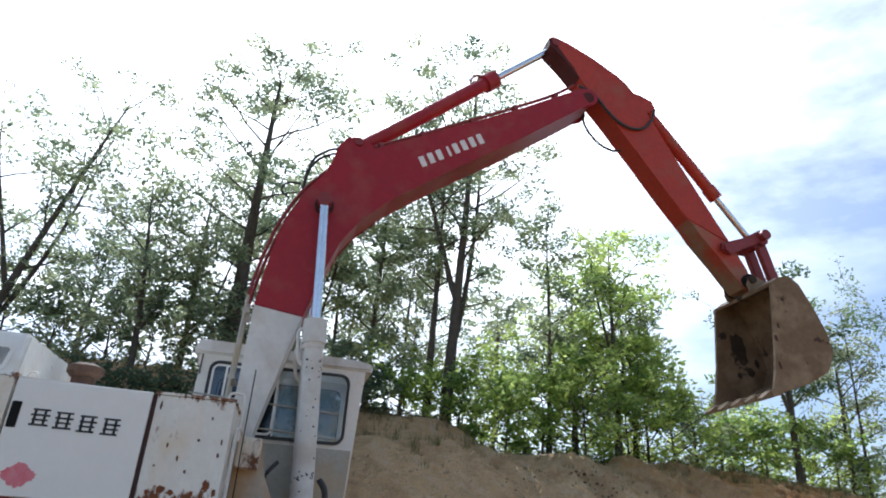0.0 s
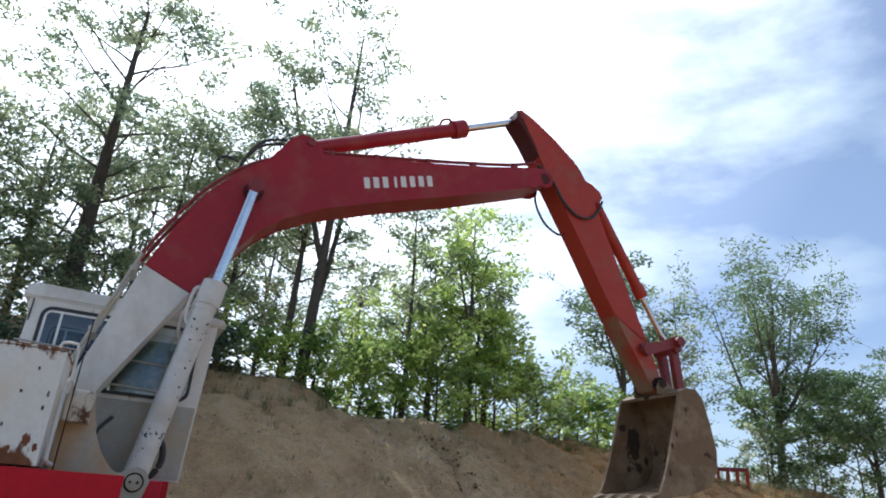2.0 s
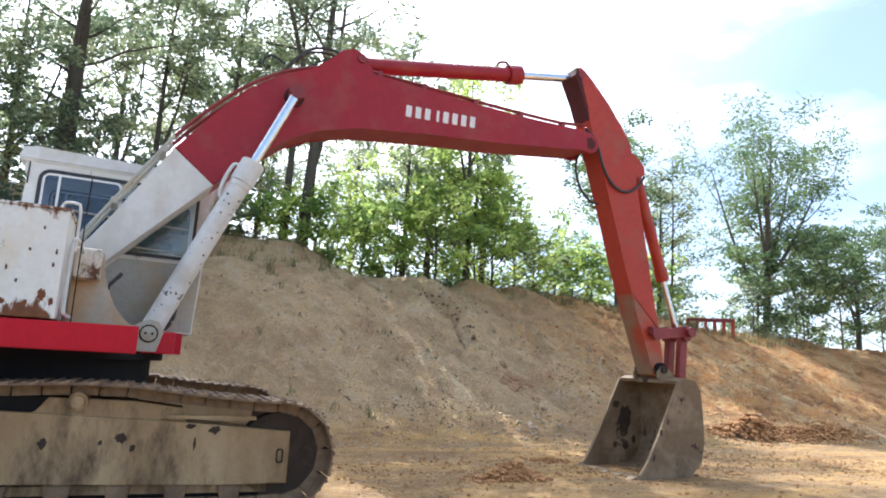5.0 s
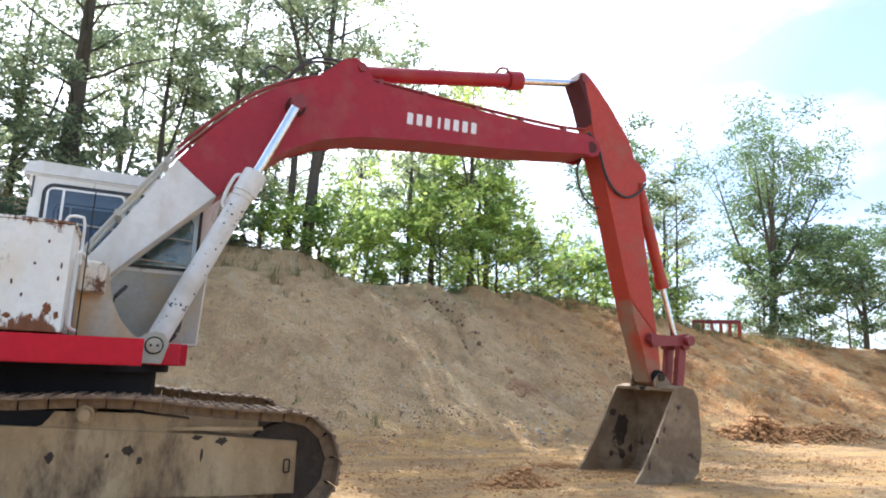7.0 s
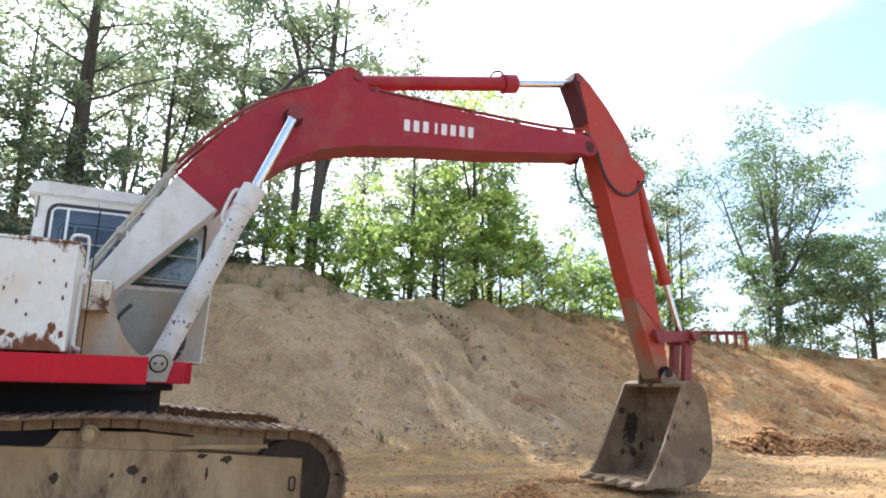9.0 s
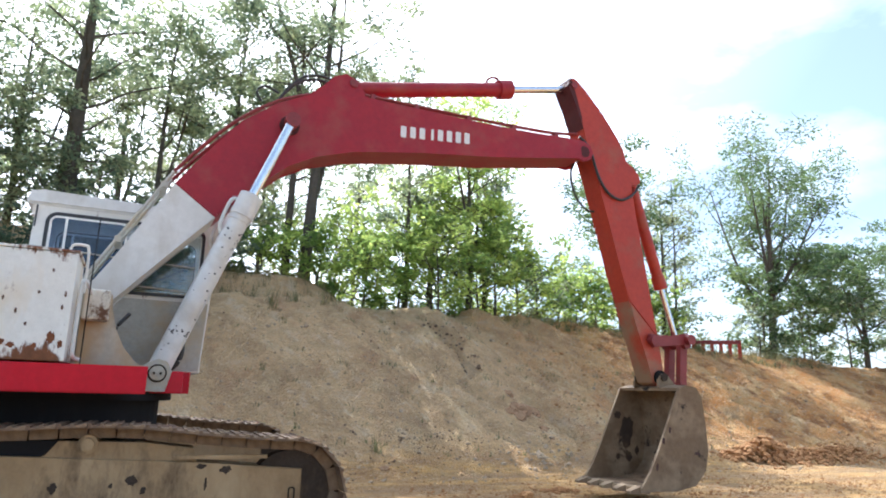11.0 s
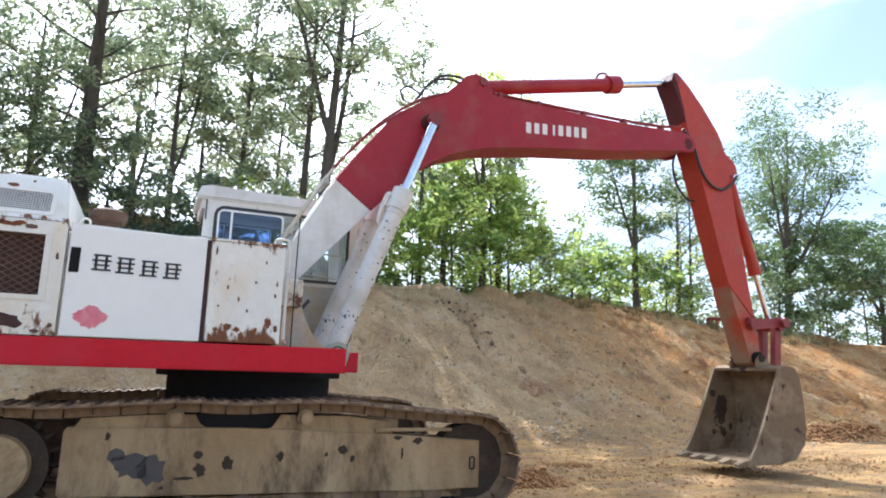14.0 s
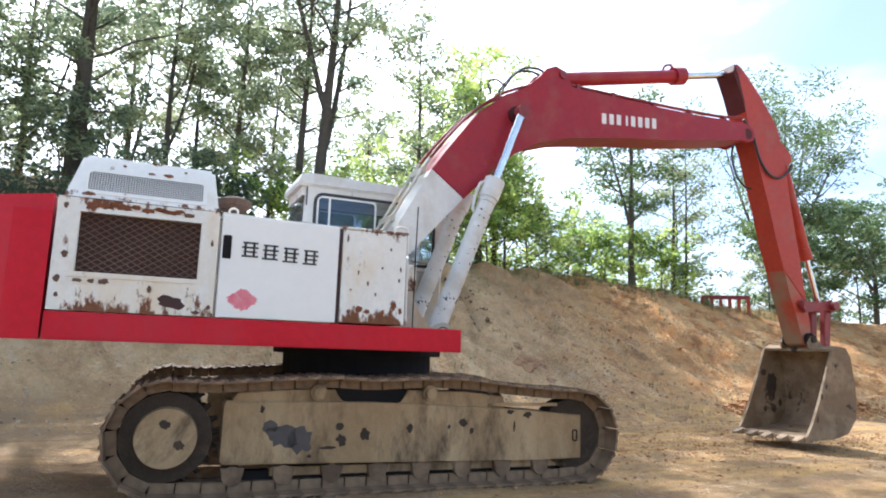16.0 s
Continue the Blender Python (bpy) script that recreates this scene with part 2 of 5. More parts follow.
def leaf_material(name, a, b_, trans):
    m = bpy.data.materials.new(name)
    m.use_nodes = True
    n, l = m.node_tree.nodes, m.node_tree.links
    n.clear()
    out, mixs = n.new("ShaderNodeOutputMaterial"), n.new("ShaderNodeMixShader")
    dif, tr = n.new("ShaderNodeBsdfPrincipled"), n.new("ShaderNodeBsdfTranslucent")
    geo, rampn = n.new("ShaderNodeNewGeometry"), n.new("ShaderNodeMixRGB")
    co, sprays, both = n.new("ShaderNodeTexCoord"), n.new("ShaderNodeTexNoise"), n.new("ShaderNodeMath")
    sprays.inputs["Scale"].default_value, sprays.inputs["Detail"].default_value = 0.9, 2.0
    l.new(co.outputs["Object"], sprays.inputs["Vector"])
    tone = n.new("ShaderNodeMapRange")
    tone.inputs[1].default_value, tone.inputs[2].default_value, tone.inputs[3].default_value, tone.inputs[4].default_value = 0.36, 0.64, -0.35, 0.55
    l.new(sprays.outputs["Fac"], tone.inputs[0])
    both.operation, both.use_clamp = "MULTIPLY_ADD", True
    both.inputs[1].default_value = 0.75
    l.new(geo.outputs["Random Per Island"], both.inputs[0])
    l.new(tone.outputs[0], both.inputs[2])
    rampn.inputs[1].default_value, rampn.inputs[2].default_value = (*a, 1), (*b_, 1)
    l.new(both.outputs[0], rampn.inputs[0])
    l.new(rampn.outputs[0], dif.inputs["Base Color"])
    hs = n.new("ShaderNodeHueSaturation")
    hs.inputs["Hue"].default_value, hs.inputs["Saturation"].default_value, hs.inputs["Value"].default_value = 0.485, 0.97, 2.45
    l.new(rampn.outputs[0], hs.inputs["Color"])
    l.new(hs.outputs[0], tr.inputs[0])
    dif.inputs["Roughness"].default_value = 0.5
    mixs.inputs[0].default_value = trans
    l.new(dif.outputs[0], mixs.inputs[1])
    l.new(tr.outputs[0], mixs.inputs[2])
    l.new(mixs.outputs[0], out.inputs[0])
    return m


leaf_mid = leaf_material("green_leaves", (0.066, 0.100, 0.064), (0.205, 0.235, 0.125), 0.68)
leaf_dark = leaf_material("dark_pine_leaves", (0.045, 0.075, 0.045), (0.088, 0.125, 0.068), 0.5)
leaf_lime = leaf_material("bright_green_leaves", (0.085, 0.15, 0.04), (0.27, 0.34, 0.085), 0.70)
leaf_deep = leaf_material("deep_green_leaves", (0.030, 0.062, 0.026), (0.115, 0.175, 0.062), 0.48)
grass_mat = leaf_material("dry_green_grass", (0.09, 0.11, 0.035), (0.20, 0.17, 0.08), 0.3)


def earth_material():
    """Sandy soil: tan on the bank, orange subsoil towards +x, grey-brown tree shade painted on the flat towards -x."""
    m = bpy.data.materials.new("sandy_earth")
    m.use_nodes = True
    n, l = m.node_tree.nodes, m.node_tree.links
    b = n["Principled BSDF"]
    b.inputs["Roughness"].default_value, b.inputs["Specular IOR Level"].default_value = 0.95, 0.15
    co = n.new("ShaderNodeTexCoord")

    def tex(sc, detail=8.0, rough=0.62, stretch=(1, 1, 1)):
        mp, t = n.new("ShaderNodeMapping"), n.new("ShaderNodeTexNoise")
        mp.inputs["Scale"].default_value = stretch
        t.inputs["Scale"].default_value, t.inputs["Detail"].default_value, t.inputs["Roughness"].default_value = sc, detail, rough
        l.new(co.outputs["Object"], mp.inputs[0])
        l.new(mp.outputs[0], t.inputs["Vector"])
        return t.outputs["Fac"]

    def rng(src, a, c, lo=0.0, hi=1.0):
        r = n.new("ShaderNodeMapRange")
        for i, v in ((1, a), (2, c), (3, lo), (4, hi)):
            r.inputs[i].default_value = v
        l.new(src, r.inputs[0])
        return r.outputs[0]

    def mix(f, a, c, mode="MIX"):
        x = n.new("ShaderNodeMixRGB")
        x.blend_type = mode
        for s_, v in ((x.inputs[0], f), (x.inputs[1], a), (x.inputs[2], c)):
            if isinstance(v, tuple):
                s_.default_value = (*v, 1)
            elif isinstance(v, float):
                s_.default_value = v
            else:
                l.new(v, s_)
        return x.outputs[0]

    def add(a, c, op="ADD"):
        x = n.new("ShaderNodeMath")
        x.operation = op
        for s_, v in ((x.inputs[0], a), (x.inputs[1], c)):
            if isinstance(v, float):
                s_.default_value = v
            else:
                l.new(v, s_)
        return x.outputs[0]

    xyz = n.new("ShaderNodeSeparateXYZ")
    l.new(co.outputs["Object"], xyz.inputs[0])
    big, mid, fine = tex(0.35), tex(1.7), tex(14.0)
    tan = mix(rng(big, 0.35, 0.65), (0.73, 0.505, 0.265), (0.64, 0.435, 0.225))
    tan = mix(rng(mid, 0.47, 0.75), tan, (0.44, 0.29, 0.15))
    orange = mix(rng(mid, 0.35, 0.65), (0.62, 0.27, 0.075), (0.66, 0.42, 0.185))
    where = rng(add(xyz.outputs["X"], rng(big, 0, 1, -4.0, 4.0)), 9.0, 14.0)
    flat = rng(xyz.outputs["Z"], 0.05, 0.45, 1.0, 0.0)
    def streak(sc, a, k):
        mp, t = n.new("ShaderNodeMapping"), n.new("ShaderNodeTexNoise")
        mp.inputs["Rotation"].default_value = (0, 0, a)
        mp2 = n.new("ShaderNodeMapping")
        mp2.inputs["Scale"].default_value = (k, 0.62, 0.8)
        t.inputs["Scale"].default_value, t.inputs["Detail"].default_value, t.inputs["Roughness"].default_value = sc, 9.0, 0.68
        l.new(co.outputs["Object"], mp.inputs[0])
        l.new(mp.outputs[0], mp2.inputs[0])
        l.new(mp2.outputs[0], t.inputs["Vector"])
        return t.outputs["Fac"]

    runs = streak(1.6, -0.6, 1.5)
    tan = mix(rng(runs, 0.50, 0.64, 0.0, 0.75), tan, (0.44, 0.295, 0.16))
    tan = mix(rng(runs, 0.47, 0.36, 0.0, 0.8), tan, (0.70, 0.56, 0.36))
    orange = mix(rng(streak(2.2, -0.6, 1.3), 0.49, 0.61), orange, (0.33, 0.15, 0.055))
    soil = mix(where, tan, orange)
    soil = mix(rng(tex(0.8, rough=0.7), 0.53, 0.66, 0.0, 0.65), soil, (0.46, 0.25, 0.125))
    soil = mix(rng(tex(0.65, rough=0.7, stretch=(1.3, 1, 1)), 0.55, 0.68, 0.0, 0.6), soil, (0.74, 0.58, 0.32))
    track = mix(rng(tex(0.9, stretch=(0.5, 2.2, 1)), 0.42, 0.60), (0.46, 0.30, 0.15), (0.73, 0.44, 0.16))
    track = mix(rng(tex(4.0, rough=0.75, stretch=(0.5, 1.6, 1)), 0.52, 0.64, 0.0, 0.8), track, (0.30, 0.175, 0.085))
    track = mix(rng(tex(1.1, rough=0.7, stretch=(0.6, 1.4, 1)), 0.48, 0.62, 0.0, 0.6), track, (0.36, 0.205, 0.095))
    # Greyer brown towards -x puts the left trees' shade into the yard's colour.
    tree_shade = rng(add(xyz.outputs["X"], rng(mid, 0, 1, -7.0, 7.0)), 5.0, -3.0, 0.0, 0.75)
    track = mix(tree_shade, track, (0.33, 0.245, 0.16))
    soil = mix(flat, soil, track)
    soil = mix(rng(tex(2.6), 0.62, 0.76, 0.0, 0.4), soil, (0.34, 0.29, 0.125))
    soil = mix(rng(fine, 0.42, 0.78, 0.0, 0.5), soil, (0.38, 0.255, 0.14))
    soil = mix(rng(tex(7.0, rough=0.8), 0.56, 0.64, 0.0, 0.6), soil, (0.78, 0.62, 0.40))
    soil = mix(rng(tex(9.0, rough=0.8), 0.58, 0.64, 0.0, 0.6), soil, (0.30, 0.195, 0.105))
    soil = mix(rng(tex(38.0), 0.58, 0.66, 0.0, 0.85), soil, (0.62, 0.53, 0.40))
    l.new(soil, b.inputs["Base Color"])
    bp = n.new("ShaderNodeBump")
    bp.inputs["Strength"].default_value, bp.inputs["Distance"].default_value = 1.0, 0.12
    l.new(add(add(tex(5.0), tex(22.0), "ADD"), add(fine, runs)), bp.inputs["Height"])
    l.new(bp.outputs[0], b.inputs["Normal"])
    return m


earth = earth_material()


# ---- mesh helpers ----
def mesh_of(bm, name, mat, smooth=False):
    me = bpy.data.meshes.new(name)
    bmesh.ops.recalc_face_normals(bm, faces=bm.faces)
    bm.to_mesh(me)
    bm.free()
    me.materials.append(mat)
    if smooth:
        me.shade_smooth()
    return me


def part(name, bm, mat, parent=None, label="", at=None, smooth=False):
    ob = new(name, mesh_of(bm, name, mat, smooth))
    if parent:
        ob.parent = parent
    if at is not None:
        ob.matrix_basis = at
    if label:
        ob["label"] = label
    return ob


def box(bm, x0, x1, y0, y1, z0, z1, bevel=0.0):
    made = bmesh.ops.create_cube(bm, size=1.0)["verts"]
    bmesh.ops.transform(bm, verts=made, matrix=Matrix.Translation(((x0 + x1) / 2, (y0 + y1) / 2, (z0 + z1) / 2)) @ Matrix.Diagonal((abs(x1 - x0), abs(y1 - y0), abs(z1 - z0), 1)))
    if bevel:
        edges = list({e for v in made for e in v.link_edges})
        bmesh.ops.bevel(bm, geom=edges, offset=bevel, segments=2, affect="EDGES", profile=0.6)
    return bm


def prism(bm, outline, y0, y1, bevel=0.0):
    """A plate or box section: an outline in x, z, drawn out from y0 to y1."""
    a = [bm.verts.new((x, y0, z)) for x, z in outline]
    c = [bm.verts.new((x, y1, z)) for x, z in outline]
    faces = [bm.faces.new(a), bm.faces.new(c[::-1])]
    for i in range(len(a)):
        j = (i + 1) % len(a)
        faces.append(bm.faces.new((a[j], a[i], c[i], c[j])))
    if bevel:
        edges = [e for e in faces[0].edges] + [e for e in faces[1].edges]
        bmesh.ops.bevel(bm, geom=edges, offset=bevel, segments=2, affect="EDGES")
    return bm


def rod(bm, p, q, r, r2=None, seg=20):
    """A round bar from p to q."""
    p, q = Vector(p), Vector(q)
    m = Matrix.Translation((p + q) / 2) @ (q - p).to_track_quat("Z", "Y").to_matrix().to_4x4()
    bmesh.ops.create_cone(bm, cap_ends=True, segments=seg, radius1=r, radius2=r if r2 is None else r2, depth=(q - p).length, matrix=m)
    return bm


def tube(bm, points, r, seg=8, r_end=None):
    """A bent pipe, hose or limb through the points."""
    pts = [Vector(p) for p in points]
    rings = []
    for i, p in enumerate(pts):
        d = (pts[min(i + 1, len(pts) - 1)] - pts[max(i - 1, 0)]).normalized()
        side = d.cross(Vector((0, 0, 1)) if abs(d.z) < 0.9 else Vector((1, 0, 0))).normalized()
        up = side.cross(d)
        k = r if r_end is None else r + (r_end - r) * i / (len(pts) - 1)
        rings.append([bm.verts.new(p + k * (math.cos(a) * side + math.sin(a) * up)) for a in (2 * math.pi * j / seg for j in range(seg))])
    for a, c in zip(rings, rings[1:]):
        for j in range(seg):
            bm.faces.new((a[j], a[(j + 1) % seg], c[(j + 1) % seg], c[j]))
    bm.faces.new(rings[0][::-1])
    bm.faces.new(rings[-1])
    return bm


def curve_points(points, steps=6):
    """A smooth line through the points."""
    p = [Vector(v) for v in points]
    p = [2 * p[0] - p[1]] + p + [2 * p[-1] - p[-2]]
    out = []
    for a, b, c, d in zip(p, p[1:], p[2:], p[3:]):
        for i in range(steps):
            t = i / steps
            out.append(0.5 * (2 * b + (c - a) * t + (2 * a - 5 * b + 4 * c - d) * t * t + (3 * b - a - 3 * c + d) * t ** 3))
    return out + [p[-2]]


def bm_new():
    return bmesh.new()


# ---- ground and bank ----
GROUND = -0.11


def smooth01(v):
    v = min(max(v, 0.0), 1.0)
    return v * v * (3 - 2 * v)


GULLIES = ((8.05, 7.9, 8.3, 5.8, 0.34, 0.2), (5.0, 8.0, 5.3, 6.6, 0.14, 0.2), (9.9, 8.4, 10.5, 6.2, 0.22, 0.22), (11.6, 8.6, 12.5, 5.5, 0.24, 0.3), (6.5, 5.6, 6.9, 4.2, 0.16, 0.25),
           (9.3, 5.6, 10.0, 4.3, 0.28, 0.3), (14.2, 8.0, 15.2, 5.0, 0.25, 0.3), (17.5, 8.0, 18.6, 5.2, 0.25, 0.3))


def gully(x, y):
    """Depth of the washed-out cracks that run down the bank."""
    d = 0.0
    for x0, y0, x1, y1, deep, wide in GULLIES:
        u = ((x - x0) * (x1 - x0) + (y - y0) * (y1 - y0)) / ((x1 - x0) ** 2 + (y1 - y0) ** 2)
        if -0.2 < u < 1.2:
            off = math.hypot(x - x0 - u * (x1 - x0), y - y0 - u * (y1 - y0)) + 0.10 * noise.noise((x * 2, y * 2, 3.0))
            d = max(d, deep * smooth01(1 - off / wide) * smooth01((u + 0.2) * 4) * smooth01((1.2 - u) * 3))
    return d


def land(x, y):
    """Height of the ground: a flat yard, a cut bank beyond y = 3, a berm on its crest, falling away behind."""
    foot = 3.0 + 1.4 * smooth01((4.5 - x) / 5) + 0.5 * noise.noise((x * 0.25, 0.0, 3.0))
    crest = 3.58 + 0.18 * smooth01((x - 9) / 4) - 0.70 * smooth01((x - 14.5) / 5.5) - 0.25 * smooth01((x - 22) / 10)
    run = 5.4 + 1.6 * smooth01((x - 7.5) / 6)
    s = (y - foot) / run
    rise = smooth01(s * 0.92 + 0.04) if s < 1 else 1.0
    rise = 0.5 * rise + 0.5 * min(max(s, 0), 1)
    z = crest * rise
    z += 0.75 * smooth01((y - foot - 6.3 + 0.3 * noise.noise((x, 0, 8.0))) / 0.7) * smooth01((6.9 - x) / 2.0)
    z += 0.95 * smooth01((y - 9.9) / 2.0) * smooth01((5.0 - x) / 4.5)
    slope = smooth01(s * 3) * smooth01((1.25 - s) * 3)
    if slope > 0:
        g = noise.noise((x * 0.9 + 0.5 * y, y * 0.22, 1.0)) * 0.32 + noise.noise((x * 2.4 + 1.5 * y, y * 0.5, 2.0)) * 0.17 + abs(noise.noise((x * 1.3 + 0.9 * y, y * 0.3, 7.0))) * -0.42
        z += slope * (g + 0.06 * noise.noise((x * 6, y * 4, 0)) + 0.04 * noise.noise((x * 11, y * 9, 5)))
    z -= gully(x, y) if 3.5 < y < 9 else 0
    z += 0.035 * noise.noise((x * 0.5, y * 0.7, 9.0)) + 0.02 * noise.noise((x * 2.3, y * 2.6, 4.0)) * (1 if y < 12 else 0)
    if y > 13:
        z -= min((y - 13) * 0.10, 4.5)
    far = max(abs(x - 5) - 45, 0) + max(-y - 30, 0)
    return GROUND + z * (1 if far < 1 else max(0, 1 - far / 60))


def build_ground():
    xs = [-2500, -900, -300, -120, -60, -35] + list(np.arange(-22, 34.01, 0.18)) + [38, 46, 60, 90, 160, 400, 1000, 2600]
    ys = [-2500, -900, -300, -100, -45, -25] + list(np.arange(-14, 1.5, 0.5)) + list(np.arange(1.5, 12.0, 0.16)) + [ 13, 14.5, 17, 20, 26, 34, 46, 60, 100, 200, 500, 1200, 2600]
    verts = [(x, y, land(x, y)) for y in ys for x in xs]
    w = len(xs)
    faces = [(j * w + i, j * w + i + 1, (j + 1) * w + i + 1, (j + 1) * w + i) for j in range(len(ys) - 1) for i in range(w - 1)]
    me = bpy.data.meshes.new("ground")
    me.from_pydata(verts, [], faces)
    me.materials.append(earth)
    me.shade_smooth()
    return tagged(new("ground", me), "bare sandy yard and cut earth bank, tan to orange soil", "ground", kind="structure")


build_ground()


def lump(rng, r, squash=0.7, fine=2):
    """One rough stone or clod as verts and faces."""
    bm = bmesh.new()
    bmesh.ops.create_icosphere(bm, subdivisions=fine, radius=r)
    k = rng.uniform(0, 50)
    for v in bm.verts:
        v.co *= 1 + 0.6 * noise.noise(v.co / r * 1.3 + Vector((k, 0, 0))) + 0.4 * noise.noise(v.co / r * 3 + Vector((0, k, 0)))
        v.co.z *= squash
    return bm


def scatter_lumps(name, mat, spots, label, category):
    rng = random.Random(5)
    verts, faces = [], []
    kinds = []
    for _ in range(24):
        bm = lump(rng, 1.0, 0.75, 1)
        bm.verts.ensure_lookup_table()
        kinds.append(([v.co.copy() for v in bm.verts], [[v.index for v in f.verts] for f in bm.faces]))
        bm.free()
    for x, y, r, *up in spots:
        vs, fs = rng.choice(kinds)
        a, n0 = rng.uniform(0, 6.28), len(verts)
        z = land(x, y) + r * 0.15 + (up[0] if up else 0.0)
        verts += [(x + r * (v.x * math.cos(a) - v.y * math.sin(a)), y + r * (v.x * math.sin(a) + v.y * math.cos(a)), z + r * v.z) for v in vs]
        faces += [[n0 + i for i in f] for f in fs]
    me = bpy.data.meshes.new(name)
    me.from_pydata(verts, [], faces)
    me.materials.append(mat)
    return tagged(new(name, me), label, category, kind="stuff")


rg = random.Random(11)
spots = [(rg.uniform(3.5, 14), rg.gauss(0.3, 1.2), 0.005 + abs(rg.gauss(0, 0.010))) for _ in range(3200)]


def heap(cx, cy, wx, wy, tall, count, small, large):
    """Loose clods piled into a low heap."""
    made = []
    for _ in range(count):
        u, v = rg.gauss(0, 0.5), rg.gauss(0, 0.5)
        made.append((cx + u * wx, cy + v * wy, rg.uniform(small, large), tall * math.exp(-2.2 * (u * u + v * v)) * rg.uniform(0.1, 1.0)))
    return made


spots += heap(5.70, -0.35, 0.40, 0.24, 0.20, 900, 0.008, 0.04)
spots += heap(5.75, -0.35, 0.25, 0.15, 0.22, 60, 0.03, 0.07)
spots += heap(14.6, 3.55, 1.1, 0.40, 0.45, 1100, 0.012, 0.06)
spots += heap(14.5, 3.5, 0.8, 0.30, 0.45, 60, 0.06, 0.13)
spots += heap(16.6, 3.4, 1.8, 0.50, 0.18, 700, 0.01, 0.06)
spots += heap(7.1, 0.9, 0.35, 0.16, 0.06, 160, 0.008, 0.03)
spots += [(rg.uniform(10, 22), rg.uniform(2.6, 7.5), 0.008 + abs(rg.gauss(0, 0.016))) for _ in range(900)]
scatter_lumps("earth_clods", clod_mat, spots, "crumbled orange earth clods on the yard and bank foot", "clod")
spots = [(rg.uniform(-2, 22), rg.uniform(2.2, 7.5), abs(rg.gauss(0, 0.016)) + 0.007) for _ in range(1500)]
spots += [(rg.gauss(8.6, 0.5), rg.gauss(3.6, 0.25), rg.uniform(0.02, 0.06)) for _ in range(60)]
scatter_lumps("gravel", stone_mat, spots, "pale gravel and small stones lying on the bank", "gravel")

spots = [(rg.uniform(-2, 20), rg.uniform(2.6, 8.2), abs(rg.gauss(0, 0.010)) + 0.006) for _ in range(1100)]
for u in [rg.random() for _ in range(70)]:
    spots.append((8.05 + 0.3 * u + rg.gauss(0, 0.13), 7.8 - 1.9 * u, rg.uniform(0.012, 0.055)))
spots += [(rg.gauss(6.2, 0.9), rg.gauss(3.9, 0.35), rg.uniform(0.006, 0.02)) for _ in range(220)]
scatter_lumps("dark_pebbles", dark_stone, spots, "dark brown pebbles washed out of the bank", "pebble")
for x, y, r in ((8.9, 4.95, 0.27), (9.25, 4.95, 0.20), (8.85, 5.35, 0.16), (5.25, 3.2, 0.10), (9.2, 4.4, 0.12)):
    k = part("boulder", lump(rg, r, 0.5, 3), red_stone, at=Matrix.Translation((x, y, land(x, y) - r * 0.22)) @ Matrix.Rotation(0.5, 4, "X"))
    tagged(k, "red-brown boulder half buried in the sandy bank", "boulder", group="boulders on the bank")


# ---- excavator: its poses over time ----
def glide(rows, t):
    """Value at t between rows of (seconds, value), eased by the neighbours' slopes."""
    ts, vs = [r[0] for r in rows], [r[1] for r in rows]
    if t <= ts[0]:
        return vs[0]
    if t >= ts[-1]:
        return vs[-1]
    i = max(k for k in range(len(ts) - 1) if ts[k] <= t)

    def slope(k):
        if k <= 0 or k >= len(ts) - 1:
            return 0.0
        a, b = (vs[k] - vs[k - 1]) / (ts[k] - ts[k - 1]), (vs[k + 1] - vs[k]) / (ts[k + 1] - ts[k])
        return 0.0 if a * b <= 0 else 2 * a * b / (a + b)

    h = ts[i + 1] - ts[i]
    u = (t - ts[i]) / h
    return (vs[i] * (1 + 2 * u) * (1 - u) ** 2 + slope(i) * h * u * (1 - u) ** 2 + vs[i + 1] * u * u * (3 - 2 * u) + slope(i + 1) * h * u * u * (u - 1))


BOOM = [(0, 28.5), (0.5, 26.1), (1, 22.6), (1.5, 17.55), (2, 12.3), (2.5, 6.95), (3, 2.15), (3.5, -1.0), (4, -2.0), (5, -2.4), (8, -2.4), (8.5, -1.75), (9, -0.7), (9.6, 0.0), (16, 0.0)]
ARM = [(0, 22.0), (0.5, 19.85), (1, 17.85), (1.5, 16.3), (2, 15.75), (2.5, 15.9), (3, 15.3), (3.5, 13.2), (4, 10.0), (4.5, 6.0), (5, 2.3), (5.5, -0.2), (6, -0.9), (8, -0.9), (8.5, 0.1), (9, 1.0), (11, 1.0), (16, 0.6)]
BUCKET = [(0, 15.5), (0.5, 13.5), (1.5, 7.5), (2.5, 2.5), (3.5, -1.0), (6, -8.0), (8, -8.5), (9, -6.0), (12.5, -6.0), (14.5, -5.0), (16, -3.5)]
TRAVEL = [(0, 0.0), (10.5, 0.0), (11, 0.05), (11.5, 0.221), (12, 0.455), (12.5, 0.727), (13, 1.021), (13.5, 1.328), (14, 1.635), (14.5, 1.938), (15, 2.245), (15.5, 2.557), (16, 2.868)]
HEADING = -2.5
FOOT, ELBOW, PIN = Vector((0.6, 0, 1.9)), Vector((6.77, 0, 4.71)), Vector((7.99, 0, 1.53))
ARM_TOP, BOOM_LUG, ROD_EYE, CYL_FOOT = Vector((6.68, 0, 5.76)), Vector((3.30, 0, 4.98)), Vector((2.54, 0, 4.24)), Vector((1.42, 0, 1.36))
BC_FOOT, KNOB, LINK_PIN, BUCKET_LUG = Vector((7.79, 0, 4.48)), Vector((8.52, 0, 2.08)), Vector((7.88, 0, 2.05)), Vector((8.46, 0, 1.30))


